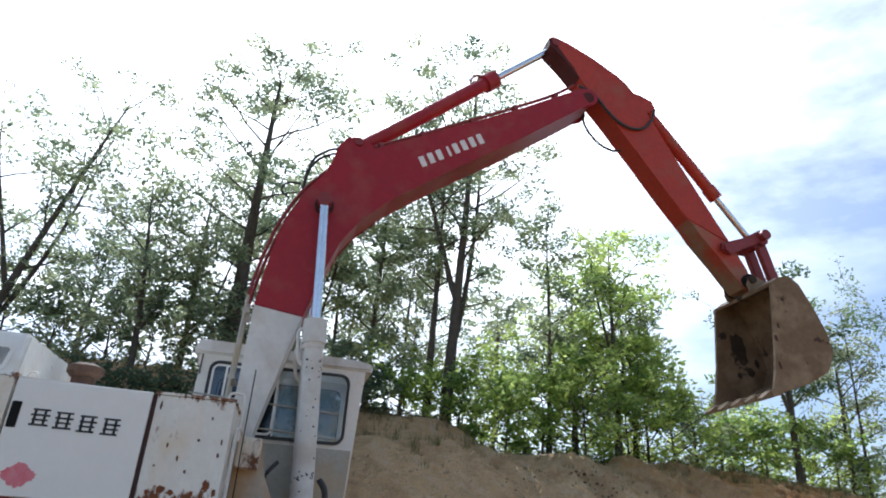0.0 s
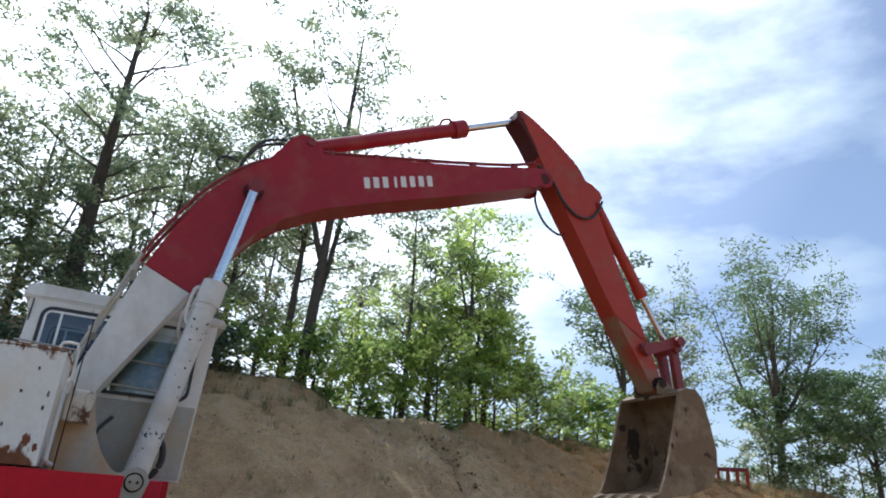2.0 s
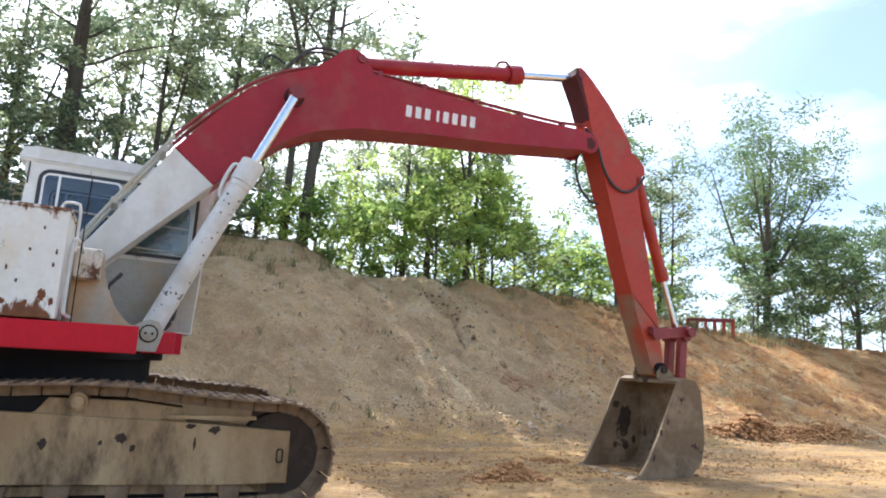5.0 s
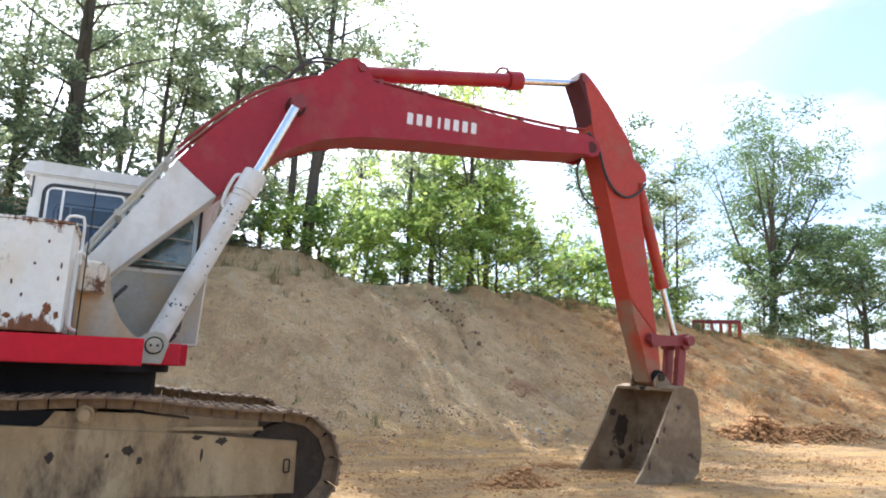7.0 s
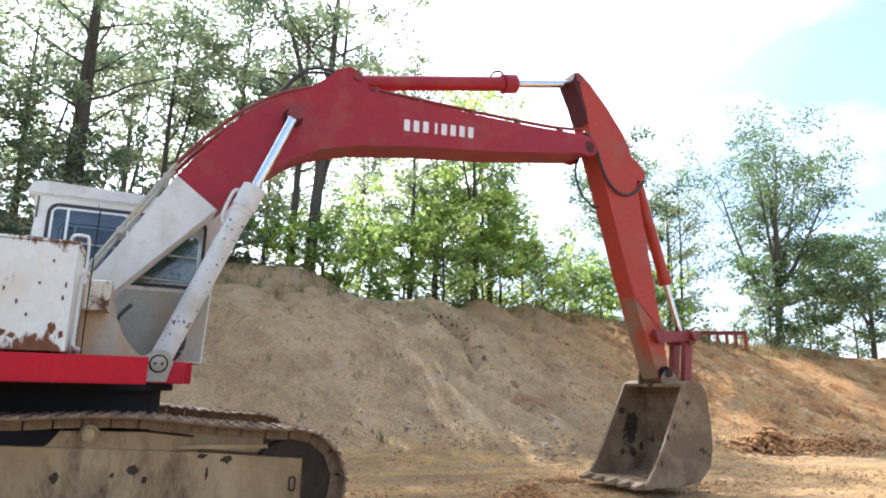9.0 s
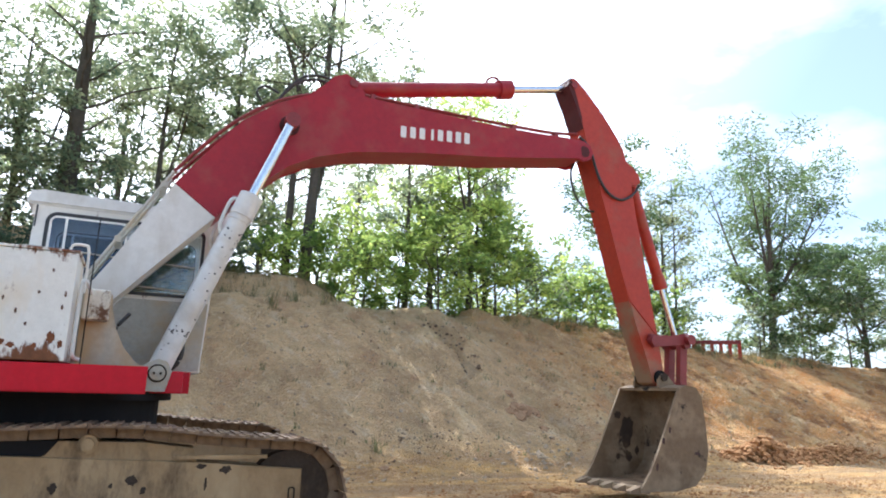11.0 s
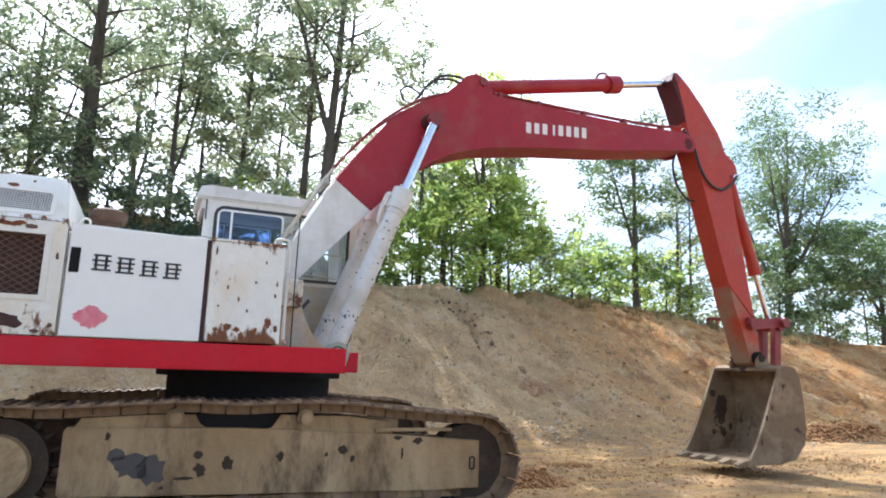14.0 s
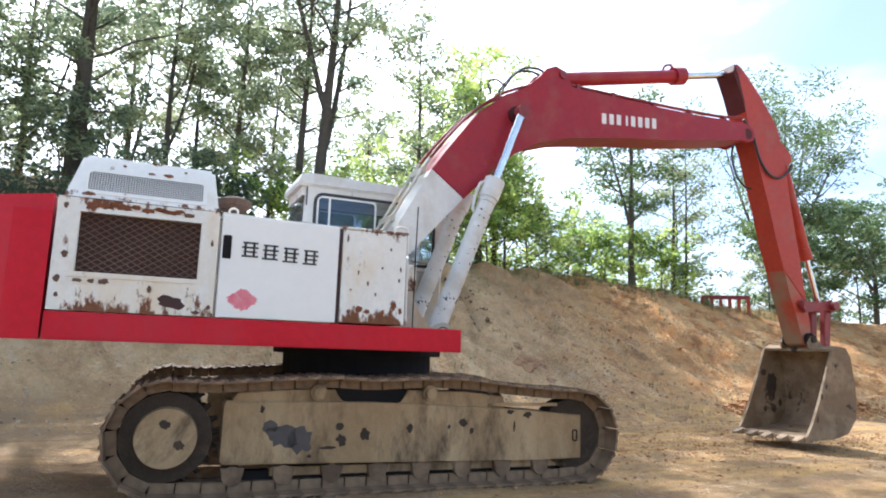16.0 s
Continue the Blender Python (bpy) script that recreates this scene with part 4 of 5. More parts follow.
part("boom_beam", prism(bm_new(), shifted(red_line, FOOT), -0.25, 0.25, 0.012), red_boom, boom, "dull red box-section boom beam")
part("boom_foot", prism(bm_new(), shifted(white_line, FOOT), -0.2495, 0.2495, 0.012), white_boom, boom, "white painted boom foot")
for y in (-0.24, 0.185):
    bm = bm_new()
    prism(bm, shifted([(6.62, 4.88), (6.77, 4.875), (6.89, 4.82), (6.93, 4.72), (6.89, 4.62), (6.77, 4.57), (6.62, 4.58)], FOOT), y, y + 0.055, 0.01)
    part("boom_fork", bm, red_boom, boom)
for y in (-0.20, 0.12):
    part("cylinder_lug", prism(bm_new(), shifted([(2.72, 4.68), (2.95, 4.90), (3.05, 5.02), (3.2, 5.09), (3.34, 5.04), (3.40, 4.93), (3.55, 4.80), (3.3, 4.7)], FOOT), y, y + 0.08, 0.008), red_boom, boom)


def pin(name, centre, origin, half, r, mat, parent, label=""):
    c = centre - origin
    return part(name, rod(bm_new(), (c.x, -half, c.z), (c.x, half, c.z), r), mat, parent, label)


pin("lug_pin", BOOM_LUG, FOOT, 0.225, 0.055, red_dark, boom)
pin("elbow_pin", ELBOW, FOOT, 0.246, 0.085, dark_red_deep, boom)
pin("rod_pin", ROD_EYE, FOOT, 0.47, 0.05, grime, boom)
pin("foot_pin", FOOT, FOOT, 0.43, 0.08, dull_steel, boom)
# Bosses coloured dark to give the dark hole round the rod's top.
for s_ in (-1, 1):
    bm = bm_new()
    rod(bm, Vector((ROD_EYE.x, s_ * 0.248, ROD_EYE.z)) - FOOT, Vector((ROD_EYE.x, s_ * 0.29, ROD_EYE.z)) - FOOT, 0.115)
    part("rod_boss", bm, dark_red_deep, boom, "rod boss darkened for the hole round the rod")
LETTERS = 8
for i in range(LETTERS):
    x = 3.925 + i * 0.128
    w = 0.075 if i != 3 else 0.035
    x += 0.035 if i == 3 else 0
    z = 4.38 + 0.012 * i
    bm = bm_new()
    prism(bm, shifted(rounded(x, x + w, z, z + 0.15, 0.012, 2), FOOT), -0.2555, -0.2495)
    part("letter_block", bm, ink_white, boom, "white painted letter block")
for dy in (-0.20, -0.15, 0.12, 0.17):
    for line, mat, text in ((((0.58, 2.11), (0.755, 2.43), (1.235, 3.27), (1.37, 3.50)), grey_frame, "steel hydraulic pipe along the boom's foot"),
                            (((1.37, 3.50), (1.53, 3.72), (1.71, 3.94), (2.00, 4.25), (2.39, 4.545), (2.75, 4.71)), red_dark, "dark red hydraulic pipe along the boom's back")):
        bm = bm_new()
        tube(bm, [p - FOOT for p in curve_points([Vector((x, dy, z)) for x, z in line], 4)], 0.018, 6)
        part("steel_pipe", bm, mat, boom, text)
for dy in (-0.10, 0.02):
    bm = bm_new()
    tube(bm, [p - FOOT for p in curve_points([Vector((x, dy, z)) for x, z in ((2.42, 4.62), (2.55, 4.82), (2.72, 4.98), (2.95, 5.03), (3.12, 4.98))], 5)], 0.017, 6)
    part("boom_hose", bm, rubber, boom, "black looped hydraulic hose")
bm = bm_new()
tube(bm, [p - FOOT for p in curve_points([Vector((x, -0.2, z)) for x, z in ((2.2, 4.5), (2.15, 4.62), (2.25, 4.70), (2.4, 4.64))], 5)], 0.014, 6)
part("boom_hose", bm, rubber, boom, "black looped hydraulic hoses")
for dy in (-0.20, -0.16):
    bm = bm_new()
    tube(bm, [p - FOOT for p in curve_points([Vector((x, dy, z)) for x, z in ((3.45, 4.86), (4.3, 4.868), (5.2, 4.88), (6.1, 4.91), (6.45, 4.945), (6.68, 4.985))], 4)], 0.015, 6)
    part("upper_pipe", bm, red_dark, boom, "pipe along the boom's top edge")
for x in (3.55, 4.15, 4.9, 5.6, 6.3):
    bm = bm_new()
    box(bm, x - FOOT.x - 0.03, x - FOOT.x + 0.03, -0.23, -0.13, 4.80 + max(x - 5.2, 0) * 0.04 - FOOT.z, 4.885 + max(x - 5.2, 0) * 0.04 - FOOT.z, 0.008)
    part("pipe_clamp", bm, red_dark, boom)
for x, z in ((1.29, 3.34), (0.92, 2.70)):
    bm = bm_new()
    box(bm, x - 0.035 - FOOT.x, x + 0.035 - FOOT.x, -0.22, 0.20, z - 0.035 - FOOT.z, z + 0.035 - FOOT.z, 0.01)
    part("pipe_clamp", bm, grey_frame, boom)

arm = new("arm")
arm.parent = excavator
arm["label"] = "orange-red dipper arm with a scuffed end"
ARM_UNDER = [(6.62, 5.86), (6.58, 5.74), (6.72, 5.42), (6.82, 5.12), (6.90, 4.78), (7.00, 4.48), (7.13, 4.03), (7.25, 3.60), (7.40, 3.02), (7.52, 2.60)]
ARM_OVER = [(8.03, 2.08), (7.95, 2.45), (7.85, 3.10), (7.73, 3.85), (7.65, 4.50), (7.56, 4.87), (7.47, 5.04), (7.18, 5.40), (6.90, 5.70), (6.77, 5.83), (6.69, 5.88)]
ARM_TIP = [(7.52, 2.60), (7.60, 2.32), (7.74, 1.93), (7.84, 1.60), (7.88, 1.46), (7.97, 1.41), (8.06, 1.46), (8.08, 1.68), (8.03, 2.08)]
part("arm_beam", prism(bm_new(), shifted(ARM_UNDER + ARM_OVER, ELBOW), -0.17, 0.17, 0.012), red_arm, arm, "orange-red box-section arm beam")
part("arm_end", prism(bm_new(), shifted(ARM_TIP, ELBOW), -0.1695, 0.1695, 0.012), arm_tip_steel, arm, "scuffed brown arm end")
bm = bm_new()
prism(bm, shifted([(6.712, 5.42), (6.574, 5.74), (6.612, 5.865), (6.67, 5.76), (6.80, 5.28), (6.815, 5.10)], ELBOW), -0.173, 0.173)
part("wear_plate", bm, dark_red_deep, arm, "dark plate at the arm's head")
pin("head_pin", ARM_TOP, ELBOW, 0.19, 0.055, red_dark, arm)
pin("bucket_pin", PIN, ELBOW, 0.29, 0.055, grime, arm)
pin("link_pin", LINK_PIN, ELBOW, 0.26, 0.065, red_dark, arm)
for s_ in (-1, 1):
    bm = bm_new()
    rod(bm, Vector((PIN.x, s_ * 0.172, PIN.z)) - ELBOW, Vector((PIN.x, s_ * 0.222, PIN.z)) - ELBOW, 0.10)
    part("pin_collar", bm, iron_and_gap_black, arm, "black worn pin collar")
for s in (-1, 1):
    part("cylinder_ear", prism(bm_new(), shifted([(7.58, 4.76), (7.74, 4.66), (7.86, 4.54), (7.87, 4.43), (7.79, 4.37), (7.64, 4.36)], ELBOW), s * 0.11 - 0.03, s * 0.11 + 0.03, 0.006), red_arm, arm)
bm = bm_new()
tube(bm, [p - ELBOW for p in curve_points([Vector((x, -0.20, z)) for x, z in ((6.72, 4.95), (6.90, 4.78), (7.04, 4.38), (7.22, 4.15), (7.45, 4.09), (7.66, 4.20), (7.79, 4.36))], 6)], 0.02, 8)
part("arm_hose", bm, rubber, arm, "black hose looping down the arm's side")
bm = bm_new()
tube(bm, [p - ELBOW for p in curve_points([Vector((x, 0.05, z)) for x, z in ((6.80, 4.66), (6.73, 4.48), (6.75, 4.27), (6.84, 4.07), (7.00, 3.94), (7.12, 3.93))], 6)], 0.017, 8)
part("loop_hose", bm, rubber, arm, "black hose hanging below the boom's end")
for s in (-1, 1):
    part("link_arm", prism(bm_new(), shifted([(LINK_PIN.x - 0.1, LINK_PIN.z), (LINK_PIN.x - 0.06, LINK_PIN.z + 0.09), (8.2, 2.12), (KNOB.x, KNOB.z + 0.10), (KNOB.x + 0.09, KNOB.z + 0.05), (KNOB.x + 0.09, KNOB.z - 0.06), (8.2, 1.99), (LINK_PIN.x, LINK_PIN.z - 0.1)], ELBOW), s * 0.21 - 0.03, s * 0.21 + 0.03, 0.008), red_dark, arm, "dark red link arm")
bm = bm_new()
rod(bm, Vector((KNOB.x, -0.32, KNOB.z)) - ELBOW, Vector((KNOB.x, 0.32, KNOB.z)) - ELBOW, 0.075)
part("link_shaft", bm, red_dark, arm)
aimed = aim(BC_FOOT - ELBOW, KNOB - ELBOW)
length = (KNOB - BC_FOOT).length
bm = bm_new()
rod(bm, (0.0, 0, 0), (length * 0.66, 0, 0), 0.085)
rod(bm, (length * 0.60, 0, 0), (length * 0.68, 0, 0), 0.10)
rod(bm, (0, -0.08, 0), (0, 0.08, 0), 0.1)
bcyl = part("bucket_cylinder", bm, red_arm, arm, "red bucket cylinder", aimed)
bm = bm_new()
rod(bm, (length * 0.68, 0, 0), (length, 0, 0), 0.045)
part("bucket_rod", bm, chrome, bcyl, "shiny bucket cylinder rod")

bucket = new("bucket")
bucket.parent = excavator
bucket["label"] = "earth-stained steel digging bucket with teeth"
SIDE = [(7.93, 1.37), (8.06, 1.43), (8.25, 1.42), (8.35, 1.30), (8.43, 0.95), (8.49, 0.60), (8.46, 0.34), (8.28, 0.13), (7.95, 0.04), (7.40, -0.01), (7.39, 0.06), (7.50, 0.24), (7.64, 0.56)]
for s in (-1, 1):
    part("side_plate", prism(bm_new(), shifted(SIDE, PIN), s * 0.6 - 0.022, s * 0.6 + 0.022, 0.006), bucket_steel, bucket, "mud-stained bucket side plate")
SHELL = [(7.93, 1.375), (8.06, 1.435), (8.25, 1.425), (8.355, 1.30), (8.435, 0.95), (8.495, 0.60), (8.465, 0.34), (8.283, 0.127), (7.95, 0.035), (7.40, -0.015)]
inner = [(7.94, 1.335), (8.06, 1.39), (8.23, 1.38), (8.31, 1.28), (8.385, 0.94), (8.44, 0.60), (8.415, 0.365), (8.26, 0.175), (7.95, 0.083), (7.40, 0.03)]
bm = bm_new()
prism(bm, shifted(SHELL + inner[::-1], PIN), -0.58, 0.58)
part("shell", bm, bucket_steel, bucket, "curved bucket shell, scoured inside")
bm = bm_new()
box(bm, 7.34 - PIN.x, 7.50 - PIN.x, -0.625, 0.625, -0.027 - PIN.z, 0.04 - PIN.z, 0.01)
part("lip", bm, bucket_steel, bucket, "cutting edge")
for i in range(5):
    y = -0.54 + i * 0.27
    bm = bm_new()
    v = [bm.verts.new(p) for p in ((7.36, y - 0.065, -0.035), (7.36, y + 0.065, -0.035), (7.36, y + 0.065, 0.055), (7.36, y - 0.065, 0.055), (7.21, y - 0.045, -0.045), (7.21, y + 0.045, -0.045), (7.21, y + 0.045, -0.012), (7.21, y - 0.045, -0.012))]
    for f in ((0, 1, 2, 3), (7, 6, 5, 4), (0, 4, 5, 1), (1, 5, 6, 2), (2, 6, 7, 3), (3, 7, 4, 0)):
        bm.faces.new([v[k] for k in f])
    bmesh.ops.translate(bm, verts=bm.verts, vec=-PIN)
    part("tooth", bm, bucket_steel, bucket)
for y in (-0.26, 0.225):
    part("lug", prism(bm_new(), shifted([(7.90, 1.38), (7.89, 1.48), (7.96, 1.58), (8.06, 1.58), (8.18, 1.47), (8.34, 1.41), (8.46, 1.39), (8.54, 1.33), (8.53, 1.24), (8.44, 1.20), (8.37, 1.20), (8.30, 1.34)], PIN), y, y + 0.035, 0.006), bucket_steel, bucket)

STAINS = ((8.10, 0.75, 0.30, 0.52, 1), (7.90, 0.97, 0.16, 0.13, 1), (8.15, 0.40, 0.14, 0.17, 1), (7.95, 0.38, 0.08, 0.10, 1), (8.30, 0.50, 0.10, 0.18, 1),
          (7.79, 0.80, 0.05, 0.10, -1), (7.69, 0.66, 0.06, 0.11, -1), (8.29, 0.55, 0.13, 0.05, -1), (7.60, 0.32, 0.05, 0.12, -1))
for k, (x, z, w, h, side) in enumerate(STAINS):
    y0 = 0.5735 if side > 0 else -0.6265
    part("stain", flake(x - PIN.x, z - PIN.z, w, h, y0, y0 + 0.005, 400 + k), grime if side > 0 else core_brown, bucket, "dark grease and rust stain")

LINK_LEN = (KNOB - BUCKET_LUG).length
bm = bm_new()
for s in (-1, 1):
    box(bm, -0.06, LINK_LEN + 0.06, s * 0.12 - 0.045, s * 0.12 + 0.045, -0.07, 0.07, 0.015)
box(bm, 0.12, 0.22, -0.17, 0.17, -0.05, 0.05, 0.01)
rod(bm, (0, -0.17, 0), (0, 0.17, 0), 0.08)
rod(bm, (LINK_LEN, -0.23, 0), (LINK_LEN, 0.23, 0), 0.07)
push_link = part("push_link", bm, red_dark, excavator, "dark red forked bucket link")

bm = bm_new()
tube(bm, curve_points([(1.45, -0.28, 1.39), (1.57, -0.28, 1.44), (1.63, -0.28, 1.56), (1.62, -0.28, 1.70), (1.55, -0.28, 1.80)]), 0.032, 10)
part("foot_hose", bm, rubber, excavator, "thick black hose behind the cylinder foot")

# boom cylinders
barrels, rods = [], []
for y in (-0.42, 0.42):
    bm = bm_new()
    rod(bm, (0.0, 0, 0), (1.88, 0, 0), 0.105, seg=28)
    rod(bm, (1.80, 0, 0), (2.06, 0, 0), 0.128, seg=28)
    rod(bm, (1.74, 0, 0), (1.80, 0, 0), 0.115, seg=28)
    rod(bm, (0, -0.085, 0), (0, 0.085, 0), 0.125, seg=24)
    barrel = part("boom_cylinder", bm, white_boom, excavator, "white boom cylinder with flaking black spots")
    bm = bm_new()
    tube(bm, curve_points([(1.96, 0, 0.10), (1.95, 0, 0.155), (1.88, 0, 0.172), (1.72, 0, 0.165), (1.60, 0, 0.14), (1.55, 0, 0.09)]), 0.02, 8)
    part("cylinder_pipe", bm, white_boom, barrel)
    bm = bm_new()
    gf = random.Random(9)
    for k in range(46):
        x = gf.choice((0.42, 0.46, 1.52, 1.60)) + gf.gauss(0, 0.012) if k < 30 else gf.uniform(0.2, 1.7)
        a = radians(gf.uniform(-70, 70))
        d = Vector((0, -math.cos(a), math.sin(a)))
        rod(bm, Vector((x, 0, 0)) + d * 0.10, Vector((x, 0, 0)) + d * 0.1068, gf.uniform(0.004, 0.013), seg=6)
    tagged(part("paint_fleck", bm, ink_black, barrel, "flaked spots of black paint"), kind="stuff")
    bm = bm_new()
    rod(bm, (0.05, 0, 0), (1.9, 0, 0), 0.054, seg=24)
    piston = part("boom_rod", bm, chrome, excavator, "polished boom cylinder rod")
    bm = bm_new()
    rod(bm, (0, -0.06, 0), (0, 0.06, 0), 0.085, seg=24)
    part("rod_eye", bm, red_dark, piston, "dark red rod eye")
    barrels.append((barrel, y))
    rods.append((piston, y))

bm = bm_new()
rod(bm, (0.0, 0, 0), (2.34, 0, 0), 0.10, seg=28)
rod(bm, (2.22, 0, 0), (2.42, 0, 0), 0.135, seg=28)
rod(bm, (0, -0.11, 0), (0, 0.11, 0), 0.12)
arm_cyl = part("arm_cylinder", bm, red_boom, excavator, "red arm cylinder on the boom's back")
bm = bm_new()
tube(bm, curve_points([(2.26, 0, 0.13), (2.22, 0, 0.18), (2.11, 0, 0.17), (2.04, 0, 0.10)]), 0.018, 8)
part("hose_fitting", bm, red_dark, arm_cyl)
bm = bm_new()
rod(bm, (0.05, 0, 0), (1.5, 0, 0), 0.055, seg=24)
rod(bm, (0, -0.09, 0), (0, 0.09, 0), 0.095)
arm_rod = part("arm_rod", bm, chrome, excavator, "shiny arm cylinder rod")


# ---- tracks ----
MID = 0.65
IDLER, SPROCKET = (2.62 - MID, 0.37), (-1.32 - MID, 0.40)
R_IDLER, R_SPROCKET = 0.40, 0.42


def loop_line():
    """The chain's line in the track's plane, from the front bottom backwards, round the sprocket, forwards on top, round the idler."""
    pts = []
    zb = GROUND + 0.075
    for i in range(41):
        u = i / 40
        x = (IDLER[0] - 0.25) + (SPROCKET[0] + 0.30 - IDLER[0] + 0.25) * u
        pts.append((x, zb))
    for a in range(-85, -272, -6):
        pts.append((SPROCKET[0] + R_SPROCKET * math.cos(radians(a)), SPROCKET[1] + R_SPROCKET * math.sin(radians(a)) + (0.0 if a > -140 else 0.0)))
    tops = [(SPROCKET[0] + 0.35, 0.81), (-1.05, 0.845), (-0.62, 0.865), (-0.2, 0.85), (0.30, 0.872), (0.75, 0.865), (1.2, 0.82), (1.65, 0.785)]
    pts += [(v.x, v.z) for v in curve_points([Vector((x, 0, z)) for x, z in tops], 5)]
    for a in range(88, -80, -6):
        pts.append((IDLER[0] + R_IDLER * math.cos(radians(a)), IDLER[1] + R_IDLER * math.sin(radians(a))))
    return pts


LINE = loop_line()
ARC = [0.0]
for p, q in zip(LINE, LINE[1:] + LINE[:1]):
    ARC.append(ARC[-1] + math.hypot(q[0] - p[0], q[1] - p[1]))
SHOES = 51


def on_loop(s):
    s %= ARC[-1]
    i = int(np.searchsorted(ARC, s, side="right")) - 1
    p, q = LINE[i], LINE[(i + 1) % len(LINE)]
    u = (s - ARC[i]) / max(ARC[i + 1] - ARC[i], 1e-6)
    return p[0] + (q[0] - p[0]) * u, p[1] + (q[1] - p[1]) * u


def shoe_pose(k, d):
    s = k * ARC[-1] / SHOES + d
    a, b, c = on_loop(s - 0.09), on_loop(s), on_loop(s + 0.09)
    return Matrix.Translation((b[0], 0, b[1])) @ turn(math.degrees(math.atan2(c[1] - a[1], c[0] - a[0])))


def shoe_mesh():
    bm = bm_new()
    pitch = ARC[-1] / SHOES
    prism(bm, [(-pitch / 2 - 0.014, 0.031), (pitch / 2 + 0.002, 0.040), (pitch / 2 + 0.002, 0.060), (-pitch / 2 - 0.014, 0.050)], -0.30, 0.30)
    for x in (-0.085, 0.0, 0.085):
        box(bm, x - 0.014, x + 0.014, -0.297, 0.297, 0.05, 0.068)
    for y in (-0.09, 0.09):
        box(bm, -pitch / 2 + 0.006, pitch / 2 - 0.006, y - 0.025, y + 0.025, -0.05, 0.037)
    return mesh_of(bm, "track_shoe", mud_steel)


SHOE = shoe_mesh()
shoes, wheels = [], []


def track(side):
    y = side * 1.30
    out = 1 if side > 0 else -1
    bm = bm_new()
    prism(bm, [(-1.51, 0.70), (-0.2, 0.69), (1.2, 0.63), (2.06, 0.565), (2.06, 0.13), (1.6, 0.125), (-1.50, 0.165), (-1.53, 0.19), (-1.53, 0.66)], -0.17, 0.17, 0.015)
    f = part("side_frame", bm, mud_frame, excavator, "mud-caked beige track side frame", pose(MID, 0, 0, 0, 0, HEADING) @ Matrix.Translation((0, y, 0)))
    bm = bm_new()
    ring(bm, rounded(1.95, 2.01, 0.30, 0.42, 0.02, 3), rounded(1.962, 1.998, 0.312, 0.408, 0.012, 3), out * 0.17, out * 0.178)
    part("slot", bm, iron_and_gap_black, f, "dark slot")
    bm = bm_new()
    box(bm, -1.1, 1.9, -0.10, 0.10, 0.05, 0.122)
    box(bm, 1.0, 1.75, out * 0.165, out * 0.20, 0.66, 0.69)
    part("frame_rib", bm, mud_frame, f)
    # Added black block makes the gaps between the rollers dark.
    part("roller_gap_block", box(bm_new(), -1.35, 1.85, -0.06, 0.06, 0.0, 0.09), iron_and_gap_black, f)
    bm = bm_new()
    prism(bm, [(-1.50, 0.64), (-1.42, 0.765), (-0.95, 0.795), (-0.56, 0.80), (-0.52, 0.71), (-0.43, 0.655), (-0.30, 0.64), (-0.05, 0.645), (0.08, 0.685), (0.15, 0.80), (0.75, 0.79), (1.15, 0.745), (1.20, 0.60)], -0.13, 0.13, 0.01)
    part("upper_plate", bm, mud_frame, f, "mud-covered upper plate of the track frame")
    # Solid black block stands for the darkness inside the frame's opening.
    bm = box(bm_new(), -0.62, 0.24, -0.09, 0.09, 0.60, 0.80)
    part("opening_dark_block", bm, iron_and_gap_black, f, "black block for the dark inside the frame opening")
    for k, (x, z, w, h) in enumerate(((-1.02, 0.40, 0.36, 0.24), (-0.86, 0.36, 0.30, 0.26), (-1.13, 0.48, 0.16, 0.12), (-0.52, 0.48, 0.10, 0.09), (-0.49, 0.355, 0.12, 0.13), (-0.63, 0.29, 0.22, 0.035),
                                      (-0.28, 0.40, 0.12, 0.14), (0.16, 0.45, 0.08, 0.10), (-1.21, 0.63, 0.05, 0.08), (0.71, 0.50, 0.11, 0.10), (0.80, 0.42, 0.06, 0.07), (0.56, 0.46, 0.04, 0.05), (1.27, 0.46, 0.03, 0.13),
                                      (1.42, 0.57, 0.11, 0.09), (1.22, 0.60, 0.10, 0.05), (-0.78, 0.22, 0.05, 0.04))):
        part("bare_patch", flake(x, z, w, h, out * 0.1695, out * 0.1735, 90 + k), peeled_grey if k < 3 else grime, f, "patch where mud has peeled off")
    for x in (-0.72, 0.36):
        bm = bm_new()
        rod(bm, (x, -0.16, 0.775), (x, 0.16, 0.775), 0.075)
        rod(bm, (x, out * 0.16, 0.775), (x, out * 0.20, 0.775), 0.05)
        part("carrier_roller", bm, mud_frame, f)
    for i in range(8):
        x = -1.42 + i * 0.43
        bm = bm_new()
        rod(bm, (x, -0.15, 0.065), (x, 0.15, 0.065), 0.085, seg=16)
        prism(bm, [(x - 0.10, 0.135), (x - 0.085, 0.055), (x + 0.085, 0.055), (x + 0.10, 0.135)], out * 0.10, out * 0.155, 0.01)
        part("track_roller", bm, mud_steel, f)
    bm = bm_new()
    rod(bm, (0, -0.13, 0), (0, 0.13, 0), R_SPROCKET - 0.055, seg=42)
    w = part("sprocket", bm, grime, f, "brown sprocket wheel with a beige drive cover", Matrix.Translation((SPROCKET[0], 0, SPROCKET[1])))
    bm = bm_new()
    p, q = (0, out * 0.13, 0), (0, out * 0.235, 0)
    rod(bm, p, q, 0.25, 0.24, seg=36)
    part("drive_cover", bm, mud_frame, w, "beige muddy final drive cover")
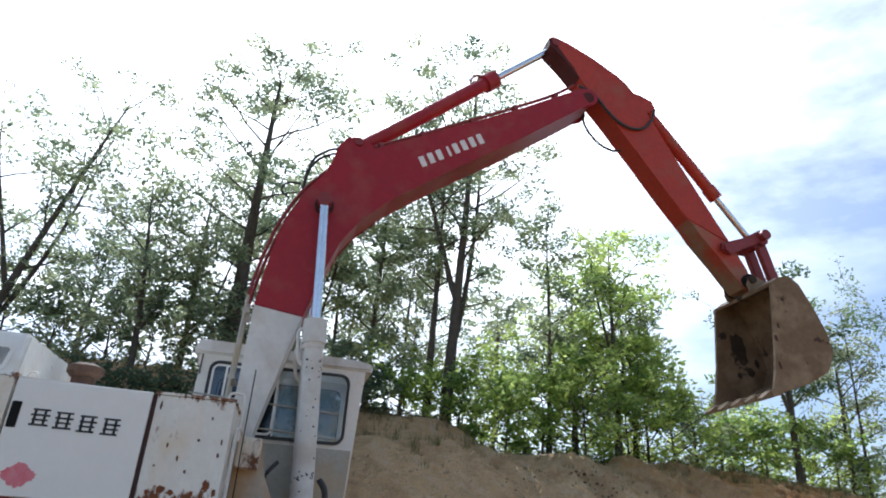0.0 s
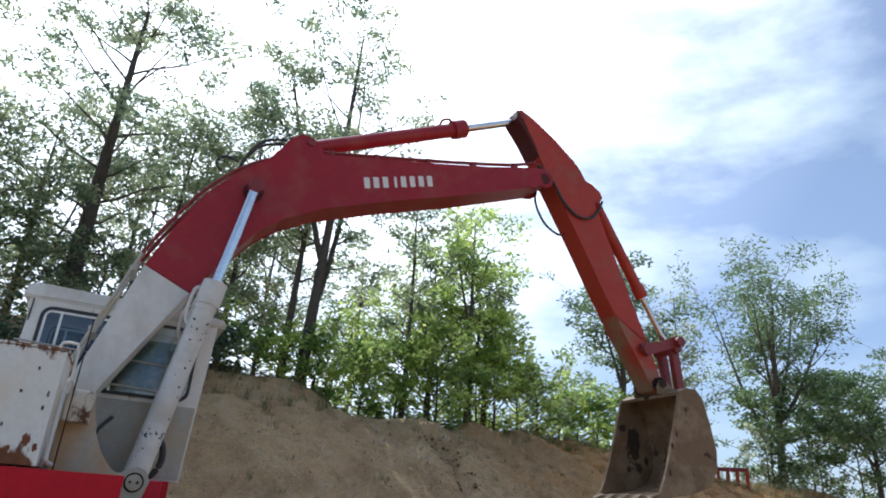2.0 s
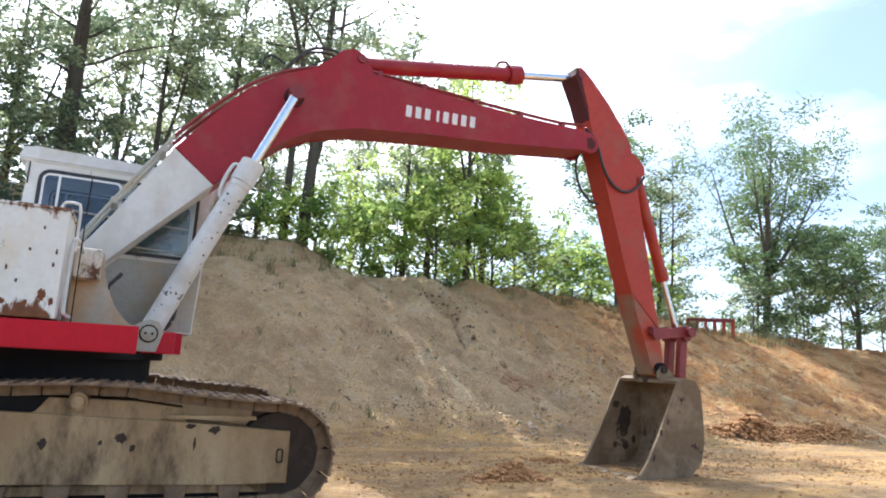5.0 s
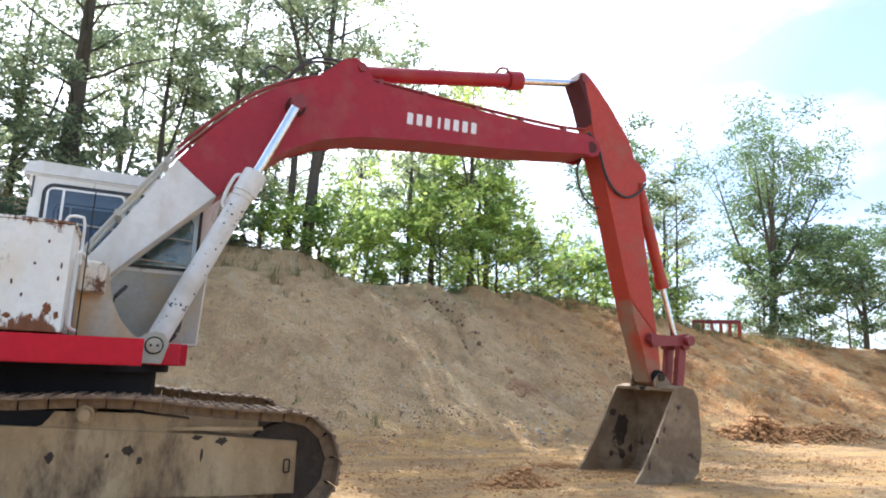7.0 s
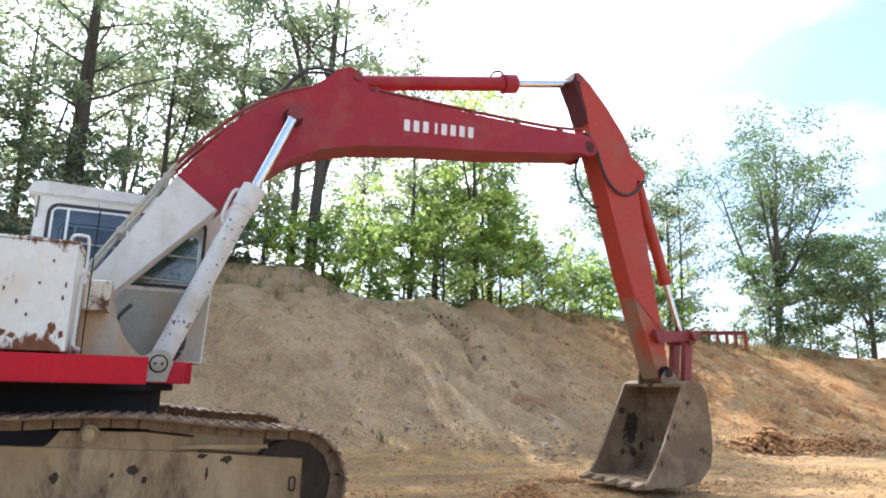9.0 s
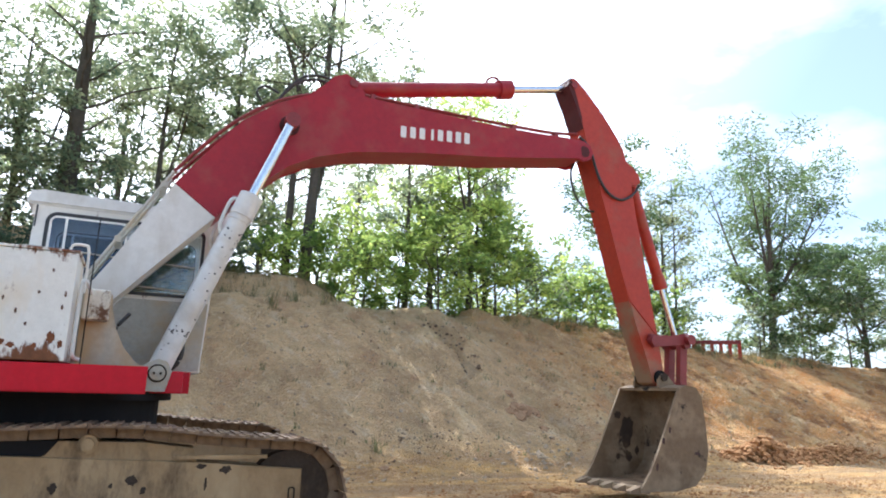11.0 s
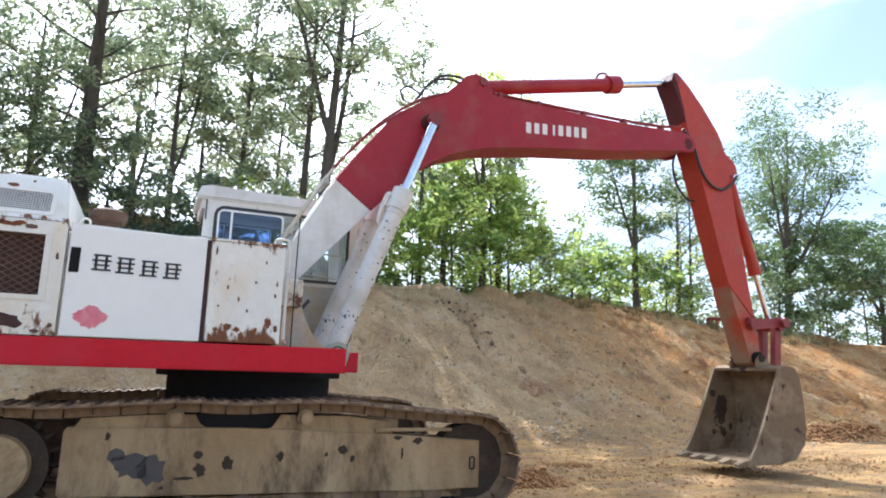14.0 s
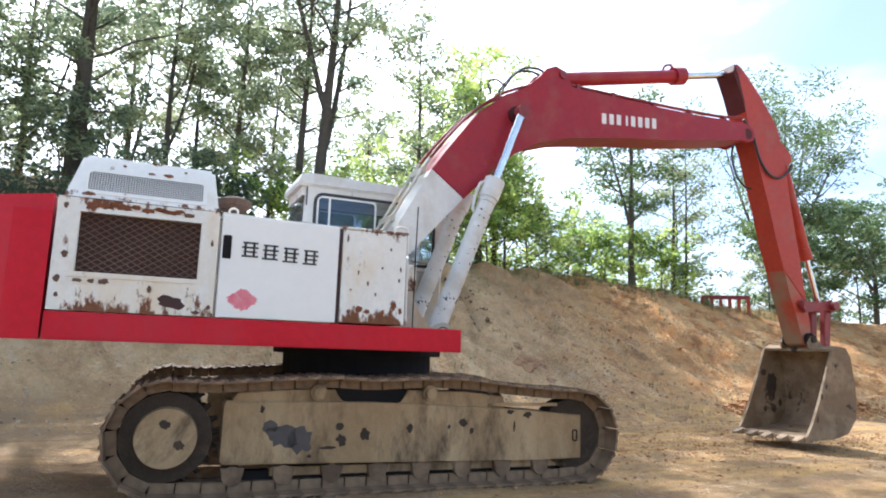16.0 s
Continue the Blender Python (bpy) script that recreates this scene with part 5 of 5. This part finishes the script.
    for a in (131, 5):
        bm = flake(0.12 * math.cos(radians(a)), 0.12 * math.sin(radians(a)), 0.11, 0.085, out * 0.234, out * 0.2385, 300 + a)
        part("bare_patch", bm, grime, w, "ragged bare patch in the mud")
    bm = bm_new()
    for i in range(21):
        a = 2 * math.pi * i / 21
        c, s = math.cos(a), math.sin(a)
        rod(bm, (c * (R_SPROCKET - 0.08), 0, s * (R_SPROCKET - 0.08)), (c * (R_SPROCKET + 0.005), 0, s * (R_SPROCKET + 0.005)), 0.035, 0.018, seg=6)
    part("sprocket_teeth", bm, grime, w)
    wheels.append((w, SPROCKET, R_SPROCKET))
    bm = bm_new()
    rod(bm, (0, -0.10, 0), (0, 0.10, 0), R_IDLER - 0.05, seg=42)
    rod(bm, (0, -0.14, 0), (0, 0.14, 0), 0.12, seg=20)
    w = part("idler", bm, grime, f, "brown steel idler wheel", Matrix.Translation((IDLER[0], 0, IDLER[1])))
    wheels.append((w, IDLER, R_IDLER))
    for k in range(SHOES):
        ob = new("track_shoe", SHOE)
        ob.parent = f
        ob.matrix_basis = shoe_pose(k, 0)
        shoes.append((ob, k))
    return f


track(-1)
track(1)
bm = bm_new()
box(bm, -0.75, 0.75, -1.15, 1.15, 0.42, 0.66, 0.03)
box(bm, -0.6, 0.6, -0.6, 0.6, 0.40, 0.84, 0.03)
part("car_body", bm, iron_and_gap_black, excavator, "dark undercarriage centre", pose(MID, 0, 0, 0, 0, HEADING))


# ---- trees ----
def branch_line(rng, start, direction, length, bend=0.25, droop=0.0, n=5):
    p, d, pts = Vector(start), Vector(direction).normalized(), [Vector(start)]
    for _ in range(n):
        d = (d + Vector((rng.uniform(-bend, bend), rng.uniform(-bend, bend), rng.uniform(-bend, bend) * 0.6 - droop))).normalized()
        p = p + d * (length / n)
        pts.append(p.copy())
    return pts


def leaves(rng, centres, count, size, flat):
    """Many small folded leaf blades in clumps round the given centres."""
    g = np.random.default_rng(rng.randrange(1 << 30))
    c = np.array([(p.x, p.y, p.z) for p, _ in centres])
    r = np.array([k for _, k in centres])
    pick = g.choice(len(c), count, p=r ** 2 / (r ** 2).sum())
    off = g.normal(size=(count, 3))
    off *= (g.uniform(0.15, 1.0, count) ** 0.6 / np.linalg.norm(off, axis=1))[:, None]
    pos = c[pick] + off * r[pick][:, None] * np.array([1, 1, flat])
    u = g.normal(size=(count, 3))
    u[:, 2] *= 0.6
    u /= np.linalg.norm(u, axis=1)[:, None]
    v = np.cross(u, g.normal(size=(count, 3)))
    v /= np.linalg.norm(v, axis=1)[:, None]
    w = np.cross(u, v)
    s = size * g.uniform(0.6, 1.35, count)[:, None]
    quad = np.stack([pos - u * s, pos + v * s * 0.42 + w * s * 0.1, pos + u * s, pos - v * s * 0.42 + w * s * 0.1], 1).reshape(-1, 3)
    return quad, np.arange(count * 4).reshape(-1, 4)


def tree(name, at, height, spread, trunk_r, leaf, count, seed, label, lean=(0, 0), bare=0.35, size=0.062, flat=0.52, limbs=22, clump=0.68, twist=0.12, category="tree", stems=1, lift=0.5, vase=False):
    rng = random.Random(seed)
    x, y = at
    base = Vector((x, y, land(x, y) - 0.15))
    t = tagged(new(name), label, category, group=("bushes" if category == "bush" else "trees") + " on the bank")
    t.location = base
    bm = bm_new()
    n = 10
    main = []
    rise = 0.78 if vase else 0.93
    for i in range(n + 1):
        u = i / n
        main.append(Vector((lean[0] * u ** 1.3 + twist * math.sin(3.1 * u + seed) * u, lean[1] * u + twist * math.cos(2.3 * u + seed) * u, height * rise * u)))
    tube(bm, main, trunk_r, 9, trunk_r * 0.16)
    lines = [(main, bare, 1.0)]
    for k in range(stems - 1):
        start = 2 + k % 3
        a = 0.9 + k * 2.4 + rng.uniform(-0.4, 0.4)
        side, top = spread * rng.uniform(0.45, 0.75), height * rng.uniform(0.72, 0.92)
        p0 = main[start]
        pts = []
        for i in range(n + 1):
            u = i / n
            pts.append(Vector((p0.x + math.cos(a) * side * u ** 0.8 + 0.12 * math.sin(4 * u + k), p0.y + math.sin(a) * side * u ** 0.8, p0.z + (top - p0.z) * u)))
        tube(bm, pts, trunk_r * 0.55, 7, trunk_r * 0.1)
        lines.append((pts, 0.25, 0.7))
    clump *= 0.86
    centres = []
    for pts, low, weight in lines:
        centres += [(pts[-1], clump * 0.9), (pts[-2], clump)]
        count_ = max(4, int(limbs * weight / (1 + 0.35 * (stems - 1))))
        for k in range(count_):
            u = low + (1 - low) * (k + rng.random() * 0.8) / count_
            i = min(int(u * n), n - 1)
            p = pts[i].lerp(pts[i + 1], u * n - i)
            a = k * 2.4 + rng.uniform(-0.5, 0.5)
            reach = spread * weight * (0.45 + 0.75 * math.sin(math.pi * min(max((u - low * 0.7) / (1 - low * 0.7), 0.05), 0.95)) ** 0.8) * rng.uniform(0.6, 1.2)
            if vase:
                reach = spread * weight * (0.35 + 0.55 * u) * rng.uniform(0.7, 1.2)
            line = branch_line(rng, p, (math.cos(a), math.sin(a), 0.3 + lift * u), reach, 0.24)
            r = min(trunk_r * (1 - 0.8 * u) * 0.30 * weight + 0.008, 0.042)
            tube(bm, line, r, 6, 0.006)
            centres.append((line[-1], clump * rng.uniform(0.6, 1.2)))
            centres.append((line[-2], clump * rng.uniform(0.5, 1.0)))
            for q in line[2:]:
                d = Vector((rng.uniform(-1, 1), rng.uniform(-1, 1), rng.uniform(-0.1, 0.7)))
                twig = branch_line(rng, q, d, reach * rng.uniform(0.25, 0.55), 0.3, n=3)
                tube(bm, twig, 0.012, 4, 0.004)
                if rng.random() < 0.9:
                    centres.append((twig[-1], clump * rng.uniform(0.35, 0.9)))
    part("trunk", bm, bark, t, "grey-brown trunk and limbs")
    if count:
        vs, fs = leaves(rng, centres, int(count * 0.72), size * 1.26, flat)
        me = bpy.data.meshes.new("crown")
        me.from_pydata(vs.tolist(), [], fs.tolist())
        me.materials.append(leaf)
        ob = new("crown", me)
        ob.parent = t
    return t


EYE = (1.22, -7.56)


def out(az, far):
    """A spot on the bank, by bearing and distance from the yard's edge."""
    return EYE[0] - math.sin(radians(az)) * far, EYE[1] + math.cos(radians(az)) * far


AIRY = "tall airy tree with thin green foliage on the bank"
tree("tree", out(24, 20), 9.5, 2.4, 0.14, leaf_mid, 6500, 1, "leaning half-bare tree with thin foliage", lean=(2.2, 0), bare=0.35, limbs=16, stems=3)
tree("tree", out(13, 19.5), 5.9, 1.9, 0.10, leaf_mid, 6000, 2, AIRY, lean=(-0.5, 0), bare=0.3, stems=2)
tree("tree", out(9.5, 21), 6.6, 2.0, 0.12, leaf_mid, 6800, 21, AIRY, bare=0.25, stems=2)
tree("tree", out(6, 20), 11.4, 3.0, 0.27, leaf_mid, 16000, 3, "big thick-trunked tree with a full green crown", bare=0.2, limbs=30, clump=0.66, stems=1, twist=0.04)
tree("tree", out(-0.5, 20.5), 8.8, 2.0, 0.10, leaf_mid, 9500, 4, AIRY, bare=0.3, stems=2)
tree("tree", out(-6, 20.5), 9.8, 1.9, 0.11, leaf_mid, 13000, 5, AIRY, bare=0.16, limbs=26)
tree("tree", out(-2.8, 22.0), 7.2, 2.0, 0.09, leaf_mid, 9000, 41, AIRY, bare=0.15, stems=2)
tree("tree", out(-9.0, 22.5), 7.6, 2.0, 0.09, leaf_mid, 10000, 42, AIRY, bare=0.15, stems=2)
tree("tree", out(-11.2, 19.5), 9.0, 1.6, 0.14, leaf_mid, 4500, 6, AIRY, bare=0.38)
tree("tree", out(-12.8, 19.0), 13.4, 2.8, 0.19, leaf_mid, 15000, 7, "tall tree with a wide broken crown", bare=0.30, limbs=26, lean=(0.5, 0), clump=0.66, stems=3)
tree("tree", out(-21.6, 19.0), 7.8, 1.5, 0.085, leaf_mid, 5200, 8, "slender straight tree with sparse leaves", bare=0.3, limbs=16)
tree("tree", out(-27.2, 20.2), 7.5, 1.9, 0.12, leaf_lime, 9500, 9, "bright green broadleaf tree with a dense crown", bare=0.10, limbs=24, clump=0.66, stems=3)
tree("tree", out(-23.8, 20.5), 6.2, 1.8, 0.10, leaf_lime, 6500, 22, "bright green broadleaf tree on the bank", bare=0.10, stems=2)
tree("tree", out(-28.6, 21.5), 5.6, 1.2, 0.10, leaf_mid, 4500, 10, "green broadleaf tree behind others on the bank", bare=0.10, stems=2)
tree("tree", out(-40.2, 24.0), 7.4, 1.95, 0.13, leaf_deep, 9500, 12, AIRY, bare=0.18, limbs=20, stems=3)
tree("tree", out(-43.5, 25.5), 5.8, 1.9, 0.10, leaf_mid, 5000, 13, "slim tree with half-bare upper twigs", bare=0.2, limbs=18, stems=2)
tree("tree", out(-51.4, 30), 9.1, 4.0, 0.17, leaf_deep, 19000, 14, "wide open-crowned tree with sky showing through", bare=0.22, limbs=34, clump=0.85, stems=7, lift=0.9, vase=True, twist=0.5, flat=0.7)
tree("tree", out(-57.5, 34.5), 5.8, 2.9, 0.13, leaf_deep, 15000, 15, "rounded green tree at the bank's edge", bare=0.12, stems=3)
tree("tree", out(-62, 39), 7.8, 3.6, 0.14, leaf_deep, 14000, 16, "dark dense tree at the bank's edge", bare=0.08, clump=0.72, stems=3)
tree("tree", out(17, 24), 5.4, 2.3, 0.10, leaf_dark, 6500, 17, "low dark tree on the bank", bare=0.15, stems=2)
tree("tree", out(31, 21), 7.2, 2.4, 0.14, leaf_mid, 6500, 18, AIRY, bare=0.25, stems=3)
tree("tree", out(-17, 25), 7.6, 2.0, 0.10, leaf_mid, 7000, 19, AIRY, bare=0.25, stems=2)
tree("tree", out(2.5, 24), 9.0, 2.4, 0.13, leaf_mid, 10500, 20, AIRY, bare=0.25, stems=2)
tree("tree", out(26.5, 19.0), 9.6, 1.6, 0.09, leaf_mid, 0, 31, "bare dead tree with thin twigs", lean=(-1.2, 0), bare=0.5, limbs=9)
tree("tree", out(-44.5, 25.5), 7.2, 1.2, 0.06, leaf_mid, 500, 32, "nearly leafless thin tree", bare=0.4, limbs=9)
rb = random.Random(77)
for k, (az, far, h, w) in enumerate(((19, 20, 1.5, 1.5), (12, 20, 1.5, 1.7), (7, 19.5, 1.4, 1.6), (2, 18.6, 1.2, 1.4), (-3, 18.8, 1.3, 1.4), (-9, 18.6, 1.2, 1.3), (-14, 18.4, 1.6, 1.4), (-18, 18.0, 2.0, 1.3),
                                     (-21, 18.4, 2.3, 1.3), (-24.5, 18.2, 2.7, 1.4), (-28, 20.0, 2.4, 1.5), (-31.5, 21.0, 2.4, 1.4), (-35, 22.5, 1.5, 1.4), (-38, 23.5, 1.8, 1.2), (-42.5, 25, 1.9, 1.3), (-50.5, 29, 2.0, 1.3), (-54, 31.5, 2.5, 2.0), (-59, 36, 2.8, 2.4))):
    tree("bush", out(az, far), h, w, 0.04, leaf_lime if k > 4 and az > -45 else leaf_mid, 2400 if -32 < az < -8 else 2000, 100 + k, "dense leafy bush on the bank's crest", bare=0.05, size=0.07, limbs=12, clump=0.42, flat=0.8, category="bush")


for k, (az, far, h, w) in enumerate(((-15.5, 20.5, 3.2, 1.5), (-19, 20.5, 3.4, 1.6), (-23.5, 20.5, 3.8, 1.6), (-26.5, 20.8, 4.2, 1.6), (-29.5, 21.0, 3.8, 1.5), (-33.2, 22.5, 2.0, 1.4), (-36.5, 23.5, 1.5, 1.4), (-40.5, 25.0, 2.2, 1.5), (-44.2, 26.5, 1.2, 1.1), (-50.8, 29.5, 3.2, 1.9), (-53.5, 31.5, 3.9, 2.2), (-56.5, 34.0, 3.6, 2.4), (-61, 38.5, 4.6, 2.8), (4, 20.5, 2.6, 1.9), (9.5, 21, 2.4, 1.8), (15, 21.5, 2.2, 1.9), (22, 21.5, 2.2, 1.9), (28, 21, 2.4, 1.9), (35, 20, 2.4, 2.0))):
    tree("bush", out(az, far), h, w, 0.05, (leaf_lime, leaf_lime, leaf_mid)[k % 3] if k < 8 else (leaf_deep if az < -48 else leaf_dark if k % 2 else leaf_mid), 4600 if az < -48 else 1900, 200 + k, "tall leafy shrub among the trees on the bank", bare=0.04, size=0.075, limbs=16, clump=0.55, flat=0.7, category="bush")


for k, (az, far, h, w) in enumerate(((33, 18.6, 1.1, 1.5), (28, 18.4, 1.0, 1.4), (23, 18.2, 0.9, 1.3), (18, 18.2, 0.8, 1.3), (13, 18.0, 0.9, 1.3), (8, 18.0, 0.7, 1.2), (3.5, 17.9, 0.7, 1.1), (-0.5, 18.0, 0.7, 1.1), (-5.5, 18.2, 0.8, 1.2))):
    tree("bush", out(az, far), h, w, 0.04, leaf_dark, 1500, 300 + k, "dark leafy shrub on the bank's crest", bare=0.04, size=0.07, limbs=14, clump=0.45, flat=0.75, category="bush")


def blades(name, spots, label):
    g = random.Random(3)
    verts, faces = [], []
    for x, y, h in spots:
        z = land(x, y) - 0.02
        for _ in range(9):
            a, l_ = g.uniform(0, 6.28), h * g.uniform(0.5, 1.2)
            bx, by, w = x + g.gauss(0, 0.05), y + g.gauss(0, 0.05), 0.008
            n0 = len(verts)
            verts += [(bx - w * math.sin(a), by + w * math.cos(a), z), (bx + w * math.sin(a), by - w * math.cos(a), z), (bx + 0.4 * l_ * math.cos(a), by + 0.4 * l_ * math.sin(a), z + l_)]
            faces.append((n0, n0 + 1, n0 + 2))
    me = bpy.data.meshes.new(name)
    me.from_pydata(verts, [], faces)
    me.materials.append(grass_mat)
    return tagged(new(name, me), label, "grass", kind="stuff")


spots = []
for _ in range(2600):
    x = rb.uniform(-6, 26)
    y = rb.uniform(9.2, 12.0)
    spots.append((x, y, rb.uniform(0.12, 0.38)))
for _ in range(260):
    spots.append((rb.uniform(2.5, 16), rb.uniform(3.4, 8.3), rb.uniform(0.05, 0.17)))
for x, y in ((4.1, 8.0), (4.6, 7.9), (5.2, 7.8), (5.25, 3.6), (4.0, 7.7)):
    spots += [(x + rb.gauss(0, 0.06), y, rb.uniform(0.25, 0.5)) for _ in range(3)]
blades("weeds", spots, "dry green weeds along the bank's crest")

# red steel rack far off on the crest
fx, fy = out(-47.4, 26)
rack = tagged(new("steel_rack"), "low red steel frame on the bank far off", "rack")
rack.location = (fx, fy, land(fx, fy) - 0.12)
rack.rotation_euler = (0, 0, radians(-47.4))
for z in (0.66,):
    part("rail", box(bm_new(), -0.80, 0.80, -0.10, -0.02, z - 0.06, z + 0.06, 0.01), red_dark, rack)
part("top_rail", box(bm_new(), -0.80, 0.80, 0.44, 0.52, 0.62, 0.76, 0.01), red_arm, rack)
for x in (-0.76, -0.45, -0.15, 0.15, 0.45, 0.76):
    part("post", box(bm_new(), x - 0.06, x + 0.06, -0.09, 0.0, -0.2, 0.62, 0.01), red_arm, rack)
for x in (-0.78, 0.78):
    part("side_rail", box(bm_new(), x - 0.04, x + 0.04, 0.0, 0.44, 0.60, 0.70, 0.01), red_arm, rack)


# ---- movement ----
def motions():
    moving = [0, 10.5] + [11 + 0.25 * i for i in range(21)]
    walk(excavator, [(t, Matrix.Translation((glide(TRAVEL, t) * math.cos(radians(HEADING)), glide(TRAVEL, t) * math.sin(radians(HEADING)), 0))) for t in moving])
    times = [0.25 * i for i in range(65)]
    walk(boom, [(t, boom_at(t)) for t in times])
    walk(arm, [(t, arm_at(t)) for t in times])
    walk(bucket, [(t, bucket_at(t)) for t in times])
    walk(push_link, [(t, aim(bucket_at(t) @ (BUCKET_LUG - PIN), arm_at(t) @ (KNOB - ELBOW))) for t in times])
    for (barrel, y), (piston, _) in zip(barrels, rods):
        side = Matrix.Translation((0, y, 0))
        walk(barrel, [(t, side @ aim(CYL_FOOT, boom_at(t) @ (ROD_EYE - FOOT))) for t in times])
        walk(piston, [(t, side @ aim(boom_at(t) @ (ROD_EYE - FOOT), CYL_FOOT)) for t in times])
    walk(arm_cyl, [(t, aim(boom_at(t) @ (BOOM_LUG - FOOT), arm_at(t) @ (ARM_TOP - ELBOW))) for t in times])
    walk(arm_rod, [(t, aim(arm_at(t) @ (ARM_TOP - ELBOW), boom_at(t) @ (BOOM_LUG - FOOT))) for t in times])
    for w, (x, z), r in wheels:
        walk(w, [(t, Matrix.Translation((x, 0, z)) @ turn(-math.degrees(glide(TRAVEL, t) / r))) for t in moving])
    for ob, k in shoes:
        walk(ob, [(t, shoe_pose(k, glide(TRAVEL, t))) for t in moving])


motions()
